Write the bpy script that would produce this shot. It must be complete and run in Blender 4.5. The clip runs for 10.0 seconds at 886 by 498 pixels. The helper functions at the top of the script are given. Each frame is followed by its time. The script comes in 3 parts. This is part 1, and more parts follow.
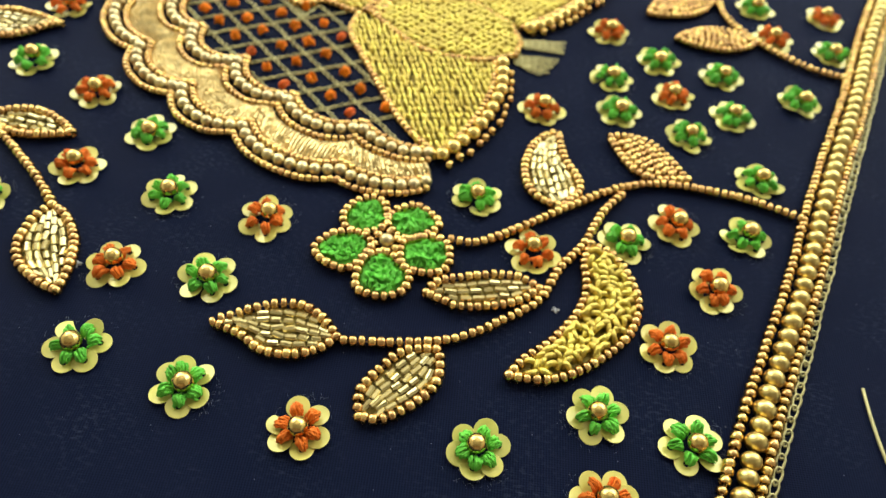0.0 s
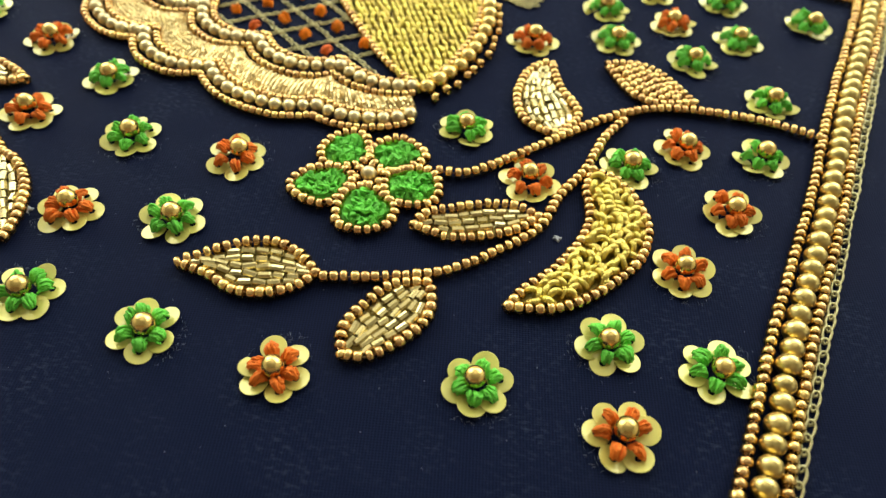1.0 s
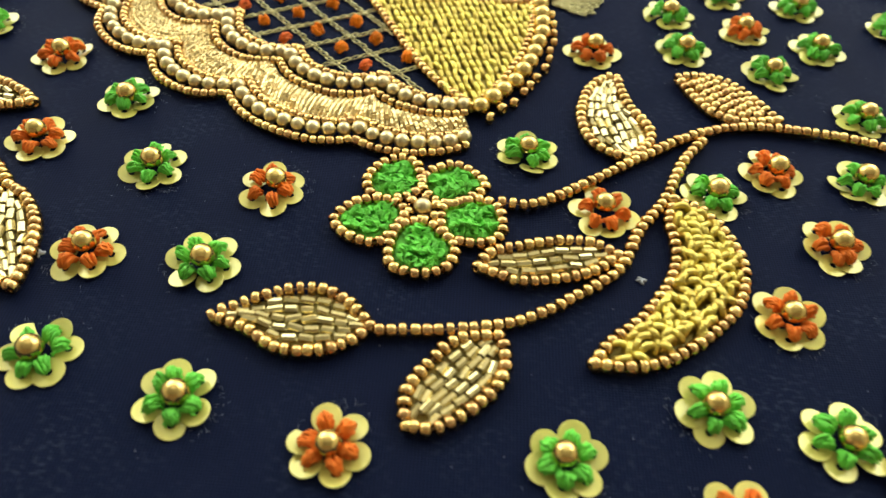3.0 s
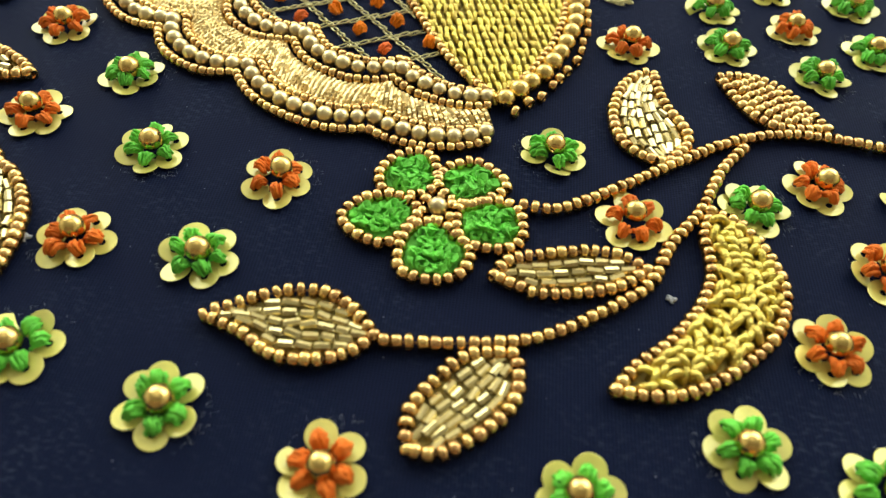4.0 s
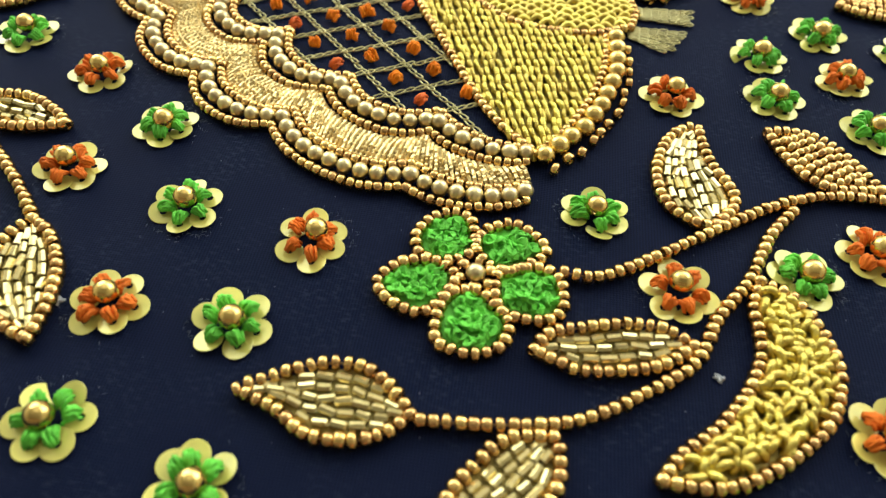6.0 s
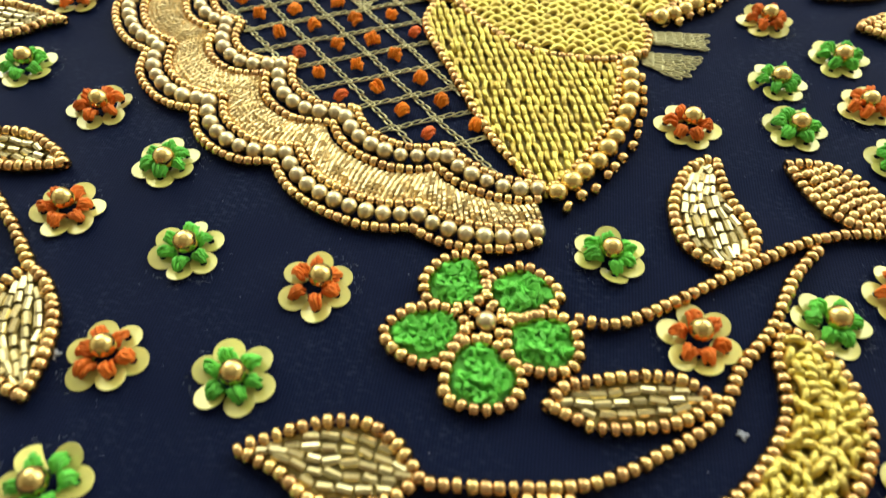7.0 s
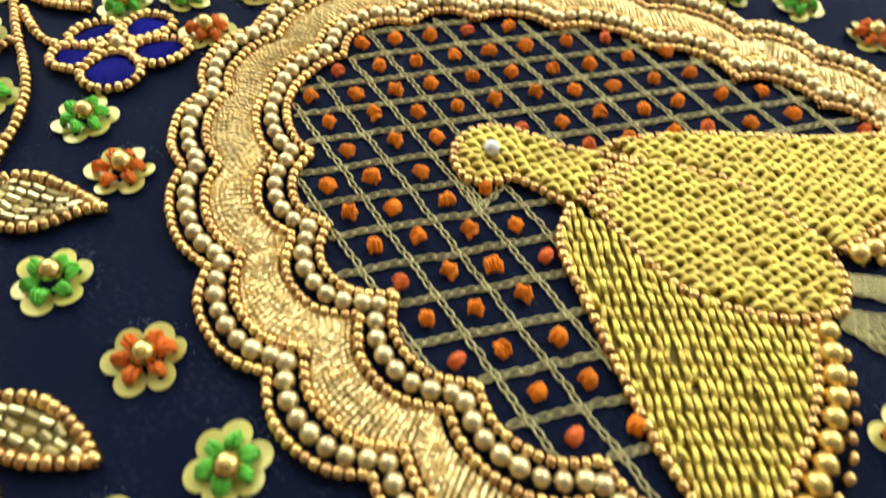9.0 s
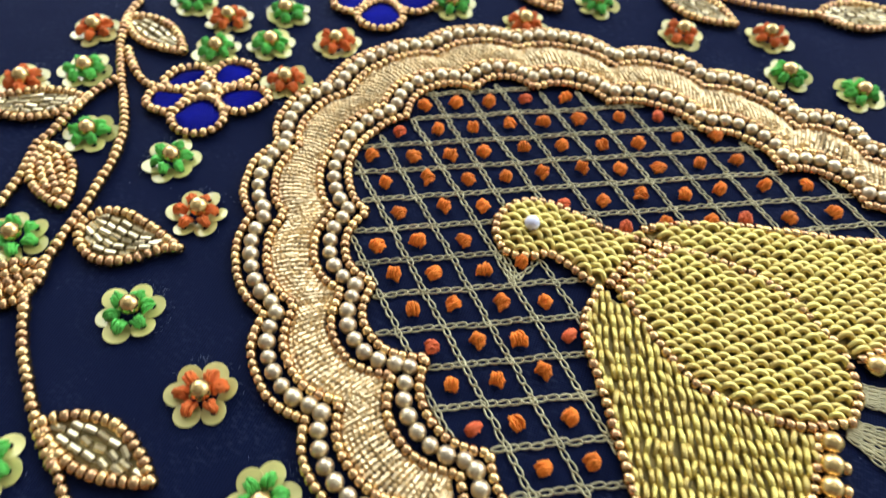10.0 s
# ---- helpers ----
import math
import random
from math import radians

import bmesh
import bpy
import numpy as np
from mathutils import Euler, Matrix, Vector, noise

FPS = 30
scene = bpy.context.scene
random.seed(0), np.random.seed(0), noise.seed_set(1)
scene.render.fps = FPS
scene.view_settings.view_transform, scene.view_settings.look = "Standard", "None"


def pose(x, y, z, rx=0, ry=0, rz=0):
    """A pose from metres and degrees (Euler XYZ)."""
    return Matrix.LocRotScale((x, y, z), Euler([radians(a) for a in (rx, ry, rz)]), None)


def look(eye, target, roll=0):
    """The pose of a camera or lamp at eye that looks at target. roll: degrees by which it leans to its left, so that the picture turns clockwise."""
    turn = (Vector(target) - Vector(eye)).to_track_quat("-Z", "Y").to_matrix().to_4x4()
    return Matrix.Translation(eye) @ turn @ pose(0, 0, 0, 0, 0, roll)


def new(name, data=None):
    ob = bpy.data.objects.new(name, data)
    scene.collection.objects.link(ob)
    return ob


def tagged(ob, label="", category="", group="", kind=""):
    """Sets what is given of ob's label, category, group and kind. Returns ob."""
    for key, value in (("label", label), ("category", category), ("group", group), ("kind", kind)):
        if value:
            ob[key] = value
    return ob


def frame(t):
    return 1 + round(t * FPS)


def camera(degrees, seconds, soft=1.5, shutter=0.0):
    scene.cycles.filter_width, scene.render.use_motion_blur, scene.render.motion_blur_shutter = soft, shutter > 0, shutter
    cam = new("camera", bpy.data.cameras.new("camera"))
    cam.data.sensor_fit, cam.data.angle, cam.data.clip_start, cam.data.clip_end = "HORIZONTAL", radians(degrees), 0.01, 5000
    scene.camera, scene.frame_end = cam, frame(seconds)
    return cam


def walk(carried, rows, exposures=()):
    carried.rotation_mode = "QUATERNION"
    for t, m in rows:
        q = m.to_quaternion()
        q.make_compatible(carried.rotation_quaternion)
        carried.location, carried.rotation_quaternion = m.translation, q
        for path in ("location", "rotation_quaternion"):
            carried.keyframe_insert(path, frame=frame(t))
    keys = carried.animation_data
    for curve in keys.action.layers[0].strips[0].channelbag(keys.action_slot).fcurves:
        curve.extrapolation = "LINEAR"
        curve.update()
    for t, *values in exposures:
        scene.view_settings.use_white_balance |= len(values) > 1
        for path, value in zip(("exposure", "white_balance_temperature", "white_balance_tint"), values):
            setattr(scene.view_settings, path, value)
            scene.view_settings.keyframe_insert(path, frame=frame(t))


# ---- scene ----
cam = camera(66, 10.0, soft=1.35, shutter=0.5)
cam.data.dof.use_dof, cam.data.dof.focus_distance, cam.data.dof.aperture_fstop = True, 0.100, 21.0
PATH = [  # seconds, place in millimetres, turn in degrees
    (0, 0.91, 2.17, 97.94, 37.254, -4.024, 5.67),
    (0.5, 3.35, 1.27, 90.43, 37.312, -2.836, 5.372),
    (1, 3.96, -1.3, 81.55, 38.253, -2.468, 3.743),
    (1.5, 0.27, -0.01, 78.24, 38.744, -2.009, 2.866),
    (2, -2.58, 4.08, 77.7, 39.009, -1.751, 2.517),
    (2.5, -1.85, 6.07, 75.26, 38.589, -1.832, 2.77),
    (3, -5.34, 10.83, 74.72, 38.38, -1.93, 3.507),
    (3.2, -7.02, 12.72, 73.75, 37.744, -2.319, 3.753),
    (4.5, -4.86, 19.3, 70.14, 36.836, -2.549, 8.134),
    (5, -7.06, 21.67, 73.26, 37.243, -2.184, 8.596),
    (5.5, -8.54, 24.1, 73.45, 37.158, -2.047, 8.438),
    (7, -10.04, 32.04, 74.57, 36.992, -1.063, 8.443),
    (7.5, -13.66, 41.98, 75.13, 36.733, -0.974, 9.645),
    (8, -18.59, 49.19, 74.32, 36.478, -0.934, 10.7),
    (8.5, -27.59, 60.6, 75.38, 35.51, -1.514, 11.391),
    (9, -34.91, 76.18, 77.22, 36.2, -2.92, 12.352),
    (9.5, -39.84, 85.62, 85.02, 36.204, -2.733, 16.222),
    (10, -33.15, 81.35, 90.86, 35.141, -2.037, 20.097),
]
walk(cam, [(t, pose(x * .001, y * .001, z * .001, rx, ry, rz)) for t, x, y, z, rx, ry, rz in PATH],
     exposures=[(0, 0.48, 6500, 10), (5.5, 0.48, 6450, 9), (7.0, 0.46, 6250, 11), (8.5, 0.44, 6250, 12), (9.0, 0.42, 6250, 14), (9.5, 0.34, 5600, 25), (10.0, 0.33, 5150, 29)])

# ---- light and room ----
world = bpy.data.worlds.new("room_air")
scene.world = world
world.use_nodes = True
world.node_tree.nodes["Background"].inputs[0].default_value = (0.9, 0.85, 0.75, 1)
world.node_tree.nodes["Background"].inputs[1].default_value = 0.05


def area(name, eye, target, sx, sy, watts, colour):
    d = bpy.data.lights.new(name, "AREA")
    d.shape, d.size, d.size_y, d.energy, d.color = "RECTANGLE", sx, sy, watts, colour
    ob = new(name, d)
    ob.matrix_world = look(eye, target)
    return ob


# Large soft light added for an unseen source; its side follows the shadows.
area("added_north_light", (0.9, 1.5, 1.2), (0, 0.1, 0), 3.4, 2.0, 78, (0.93, 0.98, 0.92))
# Second soft light, added as fill from the north-west; no known source there.
area("added_north_light", (-1.2, 1.5, 1.0), (0, 0.1, 0), 1.7, 1.7, 34, (0.93, 0.98, 0.92))
# Weak overhead fill, added without any lamp known above the cloth.
area("added_overhead_fill", (0.0, 0.5, 1.6), (0.0, 0.5, 0), 1.0, 1.0, 1.5, (0.98, 0.96, 0.84))

# ---- helpers of the scene; plan lengths are millimetres ----
MM = 0.001
rnd = random.Random(7)


def vec(p, z=0.0):
    return Vector((p[0], p[1], z)) * MM


def mesh_from(name, verts, faces, mat=None, smooth=True):
    me = bpy.data.meshes.new(name)
    me.from_pydata([tuple(v) for v in verts], [], faces)
    if smooth:
        me.polygons.foreach_set("use_smooth", [True] * len(me.polygons))
    if mat:
        me.materials.append(mat)
    me.update()
    return me


def part(name, me, parent=None, m=None, label=""):
    ob = new(name, me)
    if parent:
        ob.parent = parent
    if m is not None:
        ob.matrix_basis = m
    if label:
        ob["label"] = label
    return ob


def thing(name, p, label, category, group="", me=None, kind=""):
    ob = new(name, me)
    ob.location = vec(p)
    return tagged(ob, label, category, group, kind)


def turned(p, z, angle=0.0, tilt=0.0, lean=0.0, s=1.0):
    """A local pose in millimetres and radians."""
    return Matrix.LocRotScale(vec(p, z), Euler((lean, tilt, angle)), (s, s, s))


def tube(path, radius, sides=6, closed=False, verts=None, faces=None, flat=1.0):
    """Adds a tube along 3D points (millimetres) to vertex and face lists. radius: number or list."""
    verts = [] if verts is None else verts
    faces = [] if faces is None else faces
    n, base = len(path), len(verts)
    pts = [Vector(p) for p in path]
    for i, p in enumerate(pts):
        a = pts[(i - 1) % n] if closed or i else p
        b = pts[(i + 1) % n] if closed or i < n - 1 else p
        t = (b - a).normalized()
        side = t.cross(Vector((0, 0, 1)))
        side = side.normalized() if side.length > 1e-4 else Vector((1, 0, 0))
        up = side.cross(t)
        r = radius[i] if isinstance(radius, (list, tuple)) else radius
        for k in range(sides):
            w = 2 * math.pi * k / sides
            verts.append((p + side * (r * math.cos(w)) + up * (r * flat * math.sin(w))) * MM)
    for i in range(n if closed else n - 1):
        j = (i + 1) % n
        for k in range(sides):
            q = (k + 1) % sides
            faces.append((base + i * sides + k, base + j * sides + k, base + j * sides + q, base + i * sides + q))
    if not closed:
        faces.append(tuple(base + k for k in range(sides)))
        faces.append(tuple(base + (n - 1) * sides + k for k in reversed(range(sides))))
    return verts, faces


def revolve(profile, seg, closed=False):
    """Turns (x, r) pairs, in millimetres, round the x axis."""
    verts, faces, n = [], [], len(profile)
    for x, r in profile:
        for k in range(seg):
            w = 2 * math.pi * k / seg
            verts.append(Vector((x, r * math.cos(w), r * math.sin(w))) * MM)
    for i in range(n if closed else n - 1):
        j = (i + 1) % n
        for k in range(seg):
            q = (k + 1) % seg
            faces.append((i * seg + k, i * seg + q, j * seg + q, j * seg + k))
    return verts, faces


def smooth_path(pts, steps=12, closed=False):
    """A Catmull-Rom curve through plan points."""
    n, out = len(pts), []
    for i in range(n if closed else n - 1):
        if closed:
            p = [pts[(i + k) % n] for k in (-1, 0, 1, 2)]
        else:
            p = [pts[max(i - 1, 0)], pts[i], pts[i + 1], pts[min(i + 2, n - 1)]]
        for s in range(steps):
            t = s / steps
            w = (-t + 2 * t * t - t ** 3, 2 - 5 * t * t + 3 * t ** 3, t + 4 * t * t - 3 * t ** 3, -t * t + t ** 3)
            out.append(tuple(sum(w[k] * p[k][c] for k in range(4)) / 2 for c in (0, 1)))
    if not closed:
        out.append(tuple(pts[-1]))
    return out


def stations(path, pitch, closed=False):
    """Evenly spaced (x, y, angle) along a polyline."""
    pts = list(path) + ([path[0]] if closed else [])
    run = [0.0]
    for a, b in zip(pts, pts[1:]):
        run.append(run[-1] + math.dist(a, b))
    total = run[-1]
    n = max(2, round(total / pitch))
    out, i = [], 0
    for k in range(n if closed else n + 1):
        s = total * k / n
        while i < len(run) - 2 and run[i + 1] < s:
            i += 1
        a, b, d = pts[i], pts[i + 1], max(run[i + 1] - run[i], 1e-9)
        f = (s - run[i]) / d
        out.append((a[0] + (b[0] - a[0]) * f, a[1] + (b[1] - a[1]) * f, math.atan2(b[1] - a[1], b[0] - a[0])))
    return out


def inside(p, poly):
    hit, n = False, len(poly)
    for i in range(n):
        (x0, y0), (x1, y1) = poly[i], poly[(i + 1) % n]
        if (y0 > p[1]) != (y1 > p[1]) and p[0] < (x1 - x0) * (p[1] - y0) / (y1 - y0) + x0:
            hit = not hit
    return hit


def clearance(p, poly):
    best, n = 1e9, len(poly)
    for i in range(n):
        a, b = Vector(poly[i]), Vector(poly[(i + 1) % n])
        d = b - a
        f = max(0, min(1, (Vector(p) - a).dot(d) / max(d.length_squared, 1e-9)))
        best = min(best, (Vector(p) - a - d * f).length)
    return best


# ---- materials ----
def material(name, colour, rough=0.5, metal=0.0, vary=0.15, grain=0.0, grain_size=3000.0, stain=0.0, sheen=0.0, coat=0.0, hue=0.0, spec=0.5, ridge=0.0):
    m = bpy.data.materials.new(name)
    m.use_nodes = True
    nt = m.node_tree
    nd, ln = nt.nodes, nt.links
    b = nd["Principled BSDF"]
    b.inputs["Roughness"].default_value, b.inputs["Metallic"].default_value = rough, metal
    b.inputs["Coat Weight"].default_value, b.inputs["Sheen Weight"].default_value = coat, sheen
    b.inputs["Specular IOR Level"].default_value = spec
    info, tex = nd.new("ShaderNodeObjectInfo"), nd.new("ShaderNodeTexCoord")
    hsv = nd.new("ShaderNodeHueSaturation")
    hsv.inputs["Color"].default_value = (*colour, 1)
    span = nd.new("ShaderNodeMapRange")
    span.inputs["To Min"].default_value, span.inputs["To Max"].default_value = 1 - vary, 1 + vary
    ln.new(info.outputs["Random"], span.inputs["Value"])
    noise_1 = nd.new("ShaderNodeTexNoise")
    noise_1.inputs["Scale"].default_value, noise_1.inputs["Detail"].default_value = 450.0, 3
    ln.new(tex.outputs["Object"], noise_1.inputs["Vector"])
    wear = nd.new("ShaderNodeMapRange")
    wear.inputs["From Min"].default_value, wear.inputs["From Max"].default_value = 0.3, 0.7
    wear.inputs["To Min"].default_value, wear.inputs["To Max"].default_value = 1 - stain, 1 + stain
    ln.new(noise_1.outputs["Fac"], wear.inputs["Value"])
    mul = nd.new("ShaderNodeMath")
    mul.operation = "MULTIPLY"
    ln.new(span.outputs[0], mul.inputs[0])
    ln.new(wear.outputs[0], mul.inputs[1])
    ln.new(mul.outputs[0], hsv.inputs["Value"])
    if hue:
        turn = nd.new("ShaderNodeMapRange")
        turn.inputs["To Min"].default_value, turn.inputs["To Max"].default_value = 0.5 - hue, 0.5 + hue
        ln.new(info.outputs["Random"], turn.inputs["Value"])
        ln.new(turn.outputs[0], hsv.inputs["Hue"])
    ln.new(hsv.outputs[0], b.inputs["Base Color"])
    if ridge:
        w, bump = nd.new("ShaderNodeTexWave"), nd.new("ShaderNodeBump")
        w.bands_direction = "X"
        w.inputs["Scale"].default_value, w.inputs["Distortion"].default_value = ridge, 0.3
        bump.inputs["Strength"].default_value, bump.inputs["Distance"].default_value = 0.40, 0.00012
        ln.new(tex.outputs["Object"], w.inputs["Vector"])
        ln.new(w.outputs["Fac"], bump.inputs["Height"])
        ln.new(bump.outputs[0], b.inputs["Normal"])
    elif grain:
        n2, bump = nd.new("ShaderNodeTexNoise"), nd.new("ShaderNodeBump")
        n2.inputs["Scale"].default_value, n2.inputs["Detail"].default_value = grain_size, 2
        bump.inputs["Strength"].default_value, bump.inputs["Distance"].default_value = grain, 0.0001
        ln.new(tex.outputs["Object"], n2.inputs["Vector"])
        ln.new(n2.outputs["Fac"], bump.inputs["Height"])
        ln.new(bump.outputs[0], b.inputs["Normal"])
    return m


def fabric_material():
    m = bpy.data.materials.new("navy_satin_cloth")
    m.use_nodes = True
    nt = m.node_tree
    nd, ln = nt.nodes, nt.links
    b = nd["Principled BSDF"]
    b.inputs["Roughness"].default_value = 0.7
    b.inputs["Specular IOR Level"].default_value = 0.04
    b.inputs["Sheen Weight"].default_value, b.inputs["Sheen Roughness"].default_value = 0.028, 0.5
    b.inputs["Sheen Tint"].default_value = (0.2, 0.3, 0.9, 1)
    tex = nd.new("ShaderNodeTexCoord")
    # two crossing sets of fine yarns
    waves = []
    for axis, scale in (("X", 760.0), ("Y", 900.0)):
        w = nd.new("ShaderNodeTexWave")
        w.bands_direction = axis
        w.inputs["Scale"].default_value, w.inputs["Distortion"].default_value = scale, 1.2
        w.inputs["Detail"].default_value, w.inputs["Detail Scale"].default_value = 2, 3
        ln.new(tex.outputs["Object"], w.inputs["Vector"])
        waves.append(w)
    both = nd.new("ShaderNodeMath")
    both.operation = "ADD"
    ln.new(waves[0].outputs["Fac"], both.inputs[0])
    ln.new(waves[1].outputs["Fac"], both.inputs[1])
    bump = nd.new("ShaderNodeBump")
    bump.inputs["Strength"].default_value, bump.inputs["Distance"].default_value = 0.18, 0.0001
    ln.new(both.outputs[0], bump.inputs["Height"])
    soft_folds, bump2 = nd.new("ShaderNodeTexNoise"), nd.new("ShaderNodeBump")
    soft_folds.inputs["Scale"].default_value = 35.0
    bump2.inputs["Strength"].default_value, bump2.inputs["Distance"].default_value = 0.5, 0.0015
    ln.new(tex.outputs["Object"], soft_folds.inputs["Vector"])
    ln.new(soft_folds.outputs["Fac"], bump2.inputs["Height"])
    ln.new(bump.outputs[0], bump2.inputs["Normal"])
    ln.new(bump2.outputs[0], b.inputs["Normal"])
    mix = nd.new("ShaderNodeMix")
    mix.data_type = "RGBA"
    mix.inputs["A"].default_value, mix.inputs["B"].default_value = (0.0028, 0.0048, 0.0165, 1), (0.0058, 0.0095, 0.031, 1)
    ln.new(waves[0].outputs["Fac"], mix.inputs["Factor"])
    # fine pale lint specks
    speck, ramp = nd.new("ShaderNodeTexVoronoi"), nd.new("ShaderNodeMapRange")
    speck.inputs["Scale"].default_value = 380.0
    ramp.inputs["From Min"].default_value, ramp.inputs["From Max"].default_value = 0.045, 0.02
    ramp.inputs["To Max"].default_value = 0.42
    ln.new(tex.outputs["Object"], speck.inputs["Vector"])
    ln.new(speck.outputs["Distance"], ramp.inputs["Value"])
    dust = nd.new("ShaderNodeMix")
    dust.data_type = "RGBA"
    dust.inputs["B"].default_value = (0.35, 0.37, 0.42, 1)
    ln.new(ramp.outputs[0], dust.inputs["Factor"])
    # worn, dusty patches with short streaks
    streak, patch, worn = nd.new("ShaderNodeTexNoise"), nd.new("ShaderNodeTexNoise"), nd.new("ShaderNodeMix")
    lie = nd.new("ShaderNodeMapping")
    lie.inputs["Rotation"].default_value, lie.inputs["Scale"].default_value = (0, 0, 0.5), (900, 1900, 300)
    ln.new(tex.outputs["Object"], lie.inputs["Vector"])
    ln.new(lie.outputs[0], streak.inputs["Vector"])
    streak.inputs["Scale"].default_value, streak.inputs["Detail"].default_value = 1.0, 4
    patch.inputs["Scale"].default_value, patch.inputs["Detail"].default_value = 90.0, 3
    ln.new(tex.outputs["Object"], patch.inputs["Vector"])
    r1, r2, times = nd.new("ShaderNodeMapRange"), nd.new("ShaderNodeMapRange"), nd.new("ShaderNodeMath")
    r1.inputs["From Min"].default_value, r1.inputs["From Max"].default_value = 0.5, 0.8
    r2.inputs["From Min"].default_value, r2.inputs["From Max"].default_value = 0.42, 0.72
    ln.new(streak.outputs["Fac"], r1.inputs["Value"])
    ln.new(patch.outputs["Fac"], r2.inputs["Value"])
    times.operation = "MULTIPLY"
    ln.new(r1.outputs[0], times.inputs[0])
    ln.new(r2.outputs[0], times.inputs[1])
    worn.data_type = "RGBA"
    worn.inputs["B"].default_value = (0.030, 0.039, 0.066, 1)
    ln.new(times.outputs[0], worn.inputs["Factor"])
    ln.new(mix.outputs["Result"], worn.inputs["A"])
    ln.new(worn.outputs["Result"], dust.inputs["A"])
    ln.new(dust.outputs["Result"], b.inputs["Base Color"])
    return m


CLOTH = fabric_material()
SEED = material("copper_gold_glass", (0.66, 0.415, 0.145), 0.20, 0.96, 0.20, 0.0, 2500, 0.12, hue=0.012)
PEARL = material("satin_gold_ball", (0.67, 0.555, 0.30), 0.36, 0.95, 0.10, 0.0, 2500, 0.10, hue=0.006)
BALL = material("polished_gold_ball", (0.74, 0.53, 0.17), 0.25, 1.0, 0.08, 0.0, 2500, 0.05)
RIM = material("yellow_gold_bead", (0.72, 0.56, 0.20), 0.30, 1.0, 0.12, 0.0, 2500, 0.1)
BUGLE = material("pale_gold_foiled_glass", (0.56, 0.46, 0.20), 0.24, 0.85, 0.18, 0.03, 2500, 0.12, coat=0.3)
COIL = material("yellow_metal_coil", (0.71, 0.575, 0.135), 0.38, 1.0, 0.14, 0.08, 4000, 0.12, hue=0.008, ridge=1000.0)
CORD = material("twisted_gold_thread", (0.78, 0.61, 0.28), 0.44, 0.95, 0.12, 0.4, 5000, 0.2)
PAD = material("dull_gold_padding", (0.42, 0.335, 0.09), 0.5, 0.4, 0.05, 0.6, 4000, 0.25)
CHAIN = material("pale_gold_thread", (0.52, 0.47, 0.22), 0.45, 0.5, 0.10, 0.4, 5000, 0.15)
SEQUIN = material("lemon_gold_sequin", (0.62, 0.56, 0.13), 0.28, 0.15, 0.18, 0.03, 2000, 0.08, coat=0.3)
GREEN = material("green_silk_thread", (0.15, 0.60, 0.065), 0.55, 0.0, 0.18, 0.7, 5000, 0.2, spec=0.25)
ORANGE = material("orange_silk_thread", (0.90, 0.25, 0.010), 0.6, 0.0, 0.15, 0.7, 5000, 0.2, spec=0.2)
CORAL = material("coral_silk_thread", (0.82, 0.17, 0.035), 0.6, 0.0, 0.12, 0.7, 5000, 0.2, spec=0.2)
RUST = material("rust_silk_thread", (0.80, 0.19, 0.022), 0.6, 0.0, 0.15, 0.7, 5000, 0.2, spec=0.2)
BLUE = material("royal_blue_thread", (0.002, 0.003, 0.20), 0.75, 0.0, 0.15, 0.7, 5000, 0.2, spec=0.12)
WHITE = material("white_pearl", (0.80, 0.80, 0.78), 0.2, 0.0, 0.0, coat=0.5)
LINT = material("grey_lint", (0.35, 0.36, 0.38), 0.9, 0.0, 0.1)
FRAY = material("pale_blue_fibre", (0.10, 0.115, 0.155), 0.8, 0.0, 0.1)
STRING = material("dark_gold_string", (0.25, 0.14, 0.04), 0.6, 0.2, 0.1)
WALL = material("cream_wall_paint", (0.80, 0.77, 0.68), 0.9, 0.0, 0.0, 0.2, 40, 0.03)
WOOD = material("brown_table_wood", (0.20, 0.11, 0.06), 0.5, 0.0, 0.0, 0.2, 40, 0.15)
CEILING = material("off_white_ceiling", (0.66, 0.64, 0.58), 0.9, 0.0, 0.0, 0.2, 40, 0.03)
# Brown chosen to set how much light the unseen south side throws back.
SOUTH_BOUNCE = material("brown_south_bounce", (0.32, 0.23, 0.165), 0.9, 0.0, 0.0, 0.3, 60, 0.1)
FLOOR = material("grey_floor_tile", (0.35, 0.32, 0.29), 0.5, 0.0, 0.0, 0.1, 20, 0.1)

# ---- unseen added room, table and cloth ----
def box(name, lo, hi, mat, **tags):
    v = [Vector((x, y, z)) for x in (lo[0], hi[0]) for y in (lo[1], hi[1]) for z in (lo[2], hi[2])]
    f = [(0, 1, 3, 2), (4, 6, 7, 5), (0, 4, 5, 1), (2, 3, 7, 6), (0, 2, 6, 4), (1, 5, 7, 3)]
    return tagged(new(name, mesh_from(name, v, f, mat, False)), **tags)


# Supposed room shell, out of view; it only supplies reflections and bounced light.
box("floor", (-1.8, -1.8, -0.85), (1.8, 2.0, -0.76), FLOOR, label="unseen grey floor that closes the added room", category="floor", kind="structure")
box("ceiling", (-1.8, -1.8, 1.65), (1.8, 2.0, 1.75), CEILING, label="unseen cream ceiling added for reflections and bounce", category="ceiling", kind="structure")
box("wall_west", (-1.9, -1.8, -0.76), (-1.8, 2.0, 1.65), WALL, label="unseen plain cream wall added for reflections and bounce", category="wall", kind="structure")
box("wall_east", (1.8, -1.8, -0.76), (1.9, 2.0, 1.65), WALL, label="unseen plain cream wall added for reflections and bounce", category="wall", kind="structure")
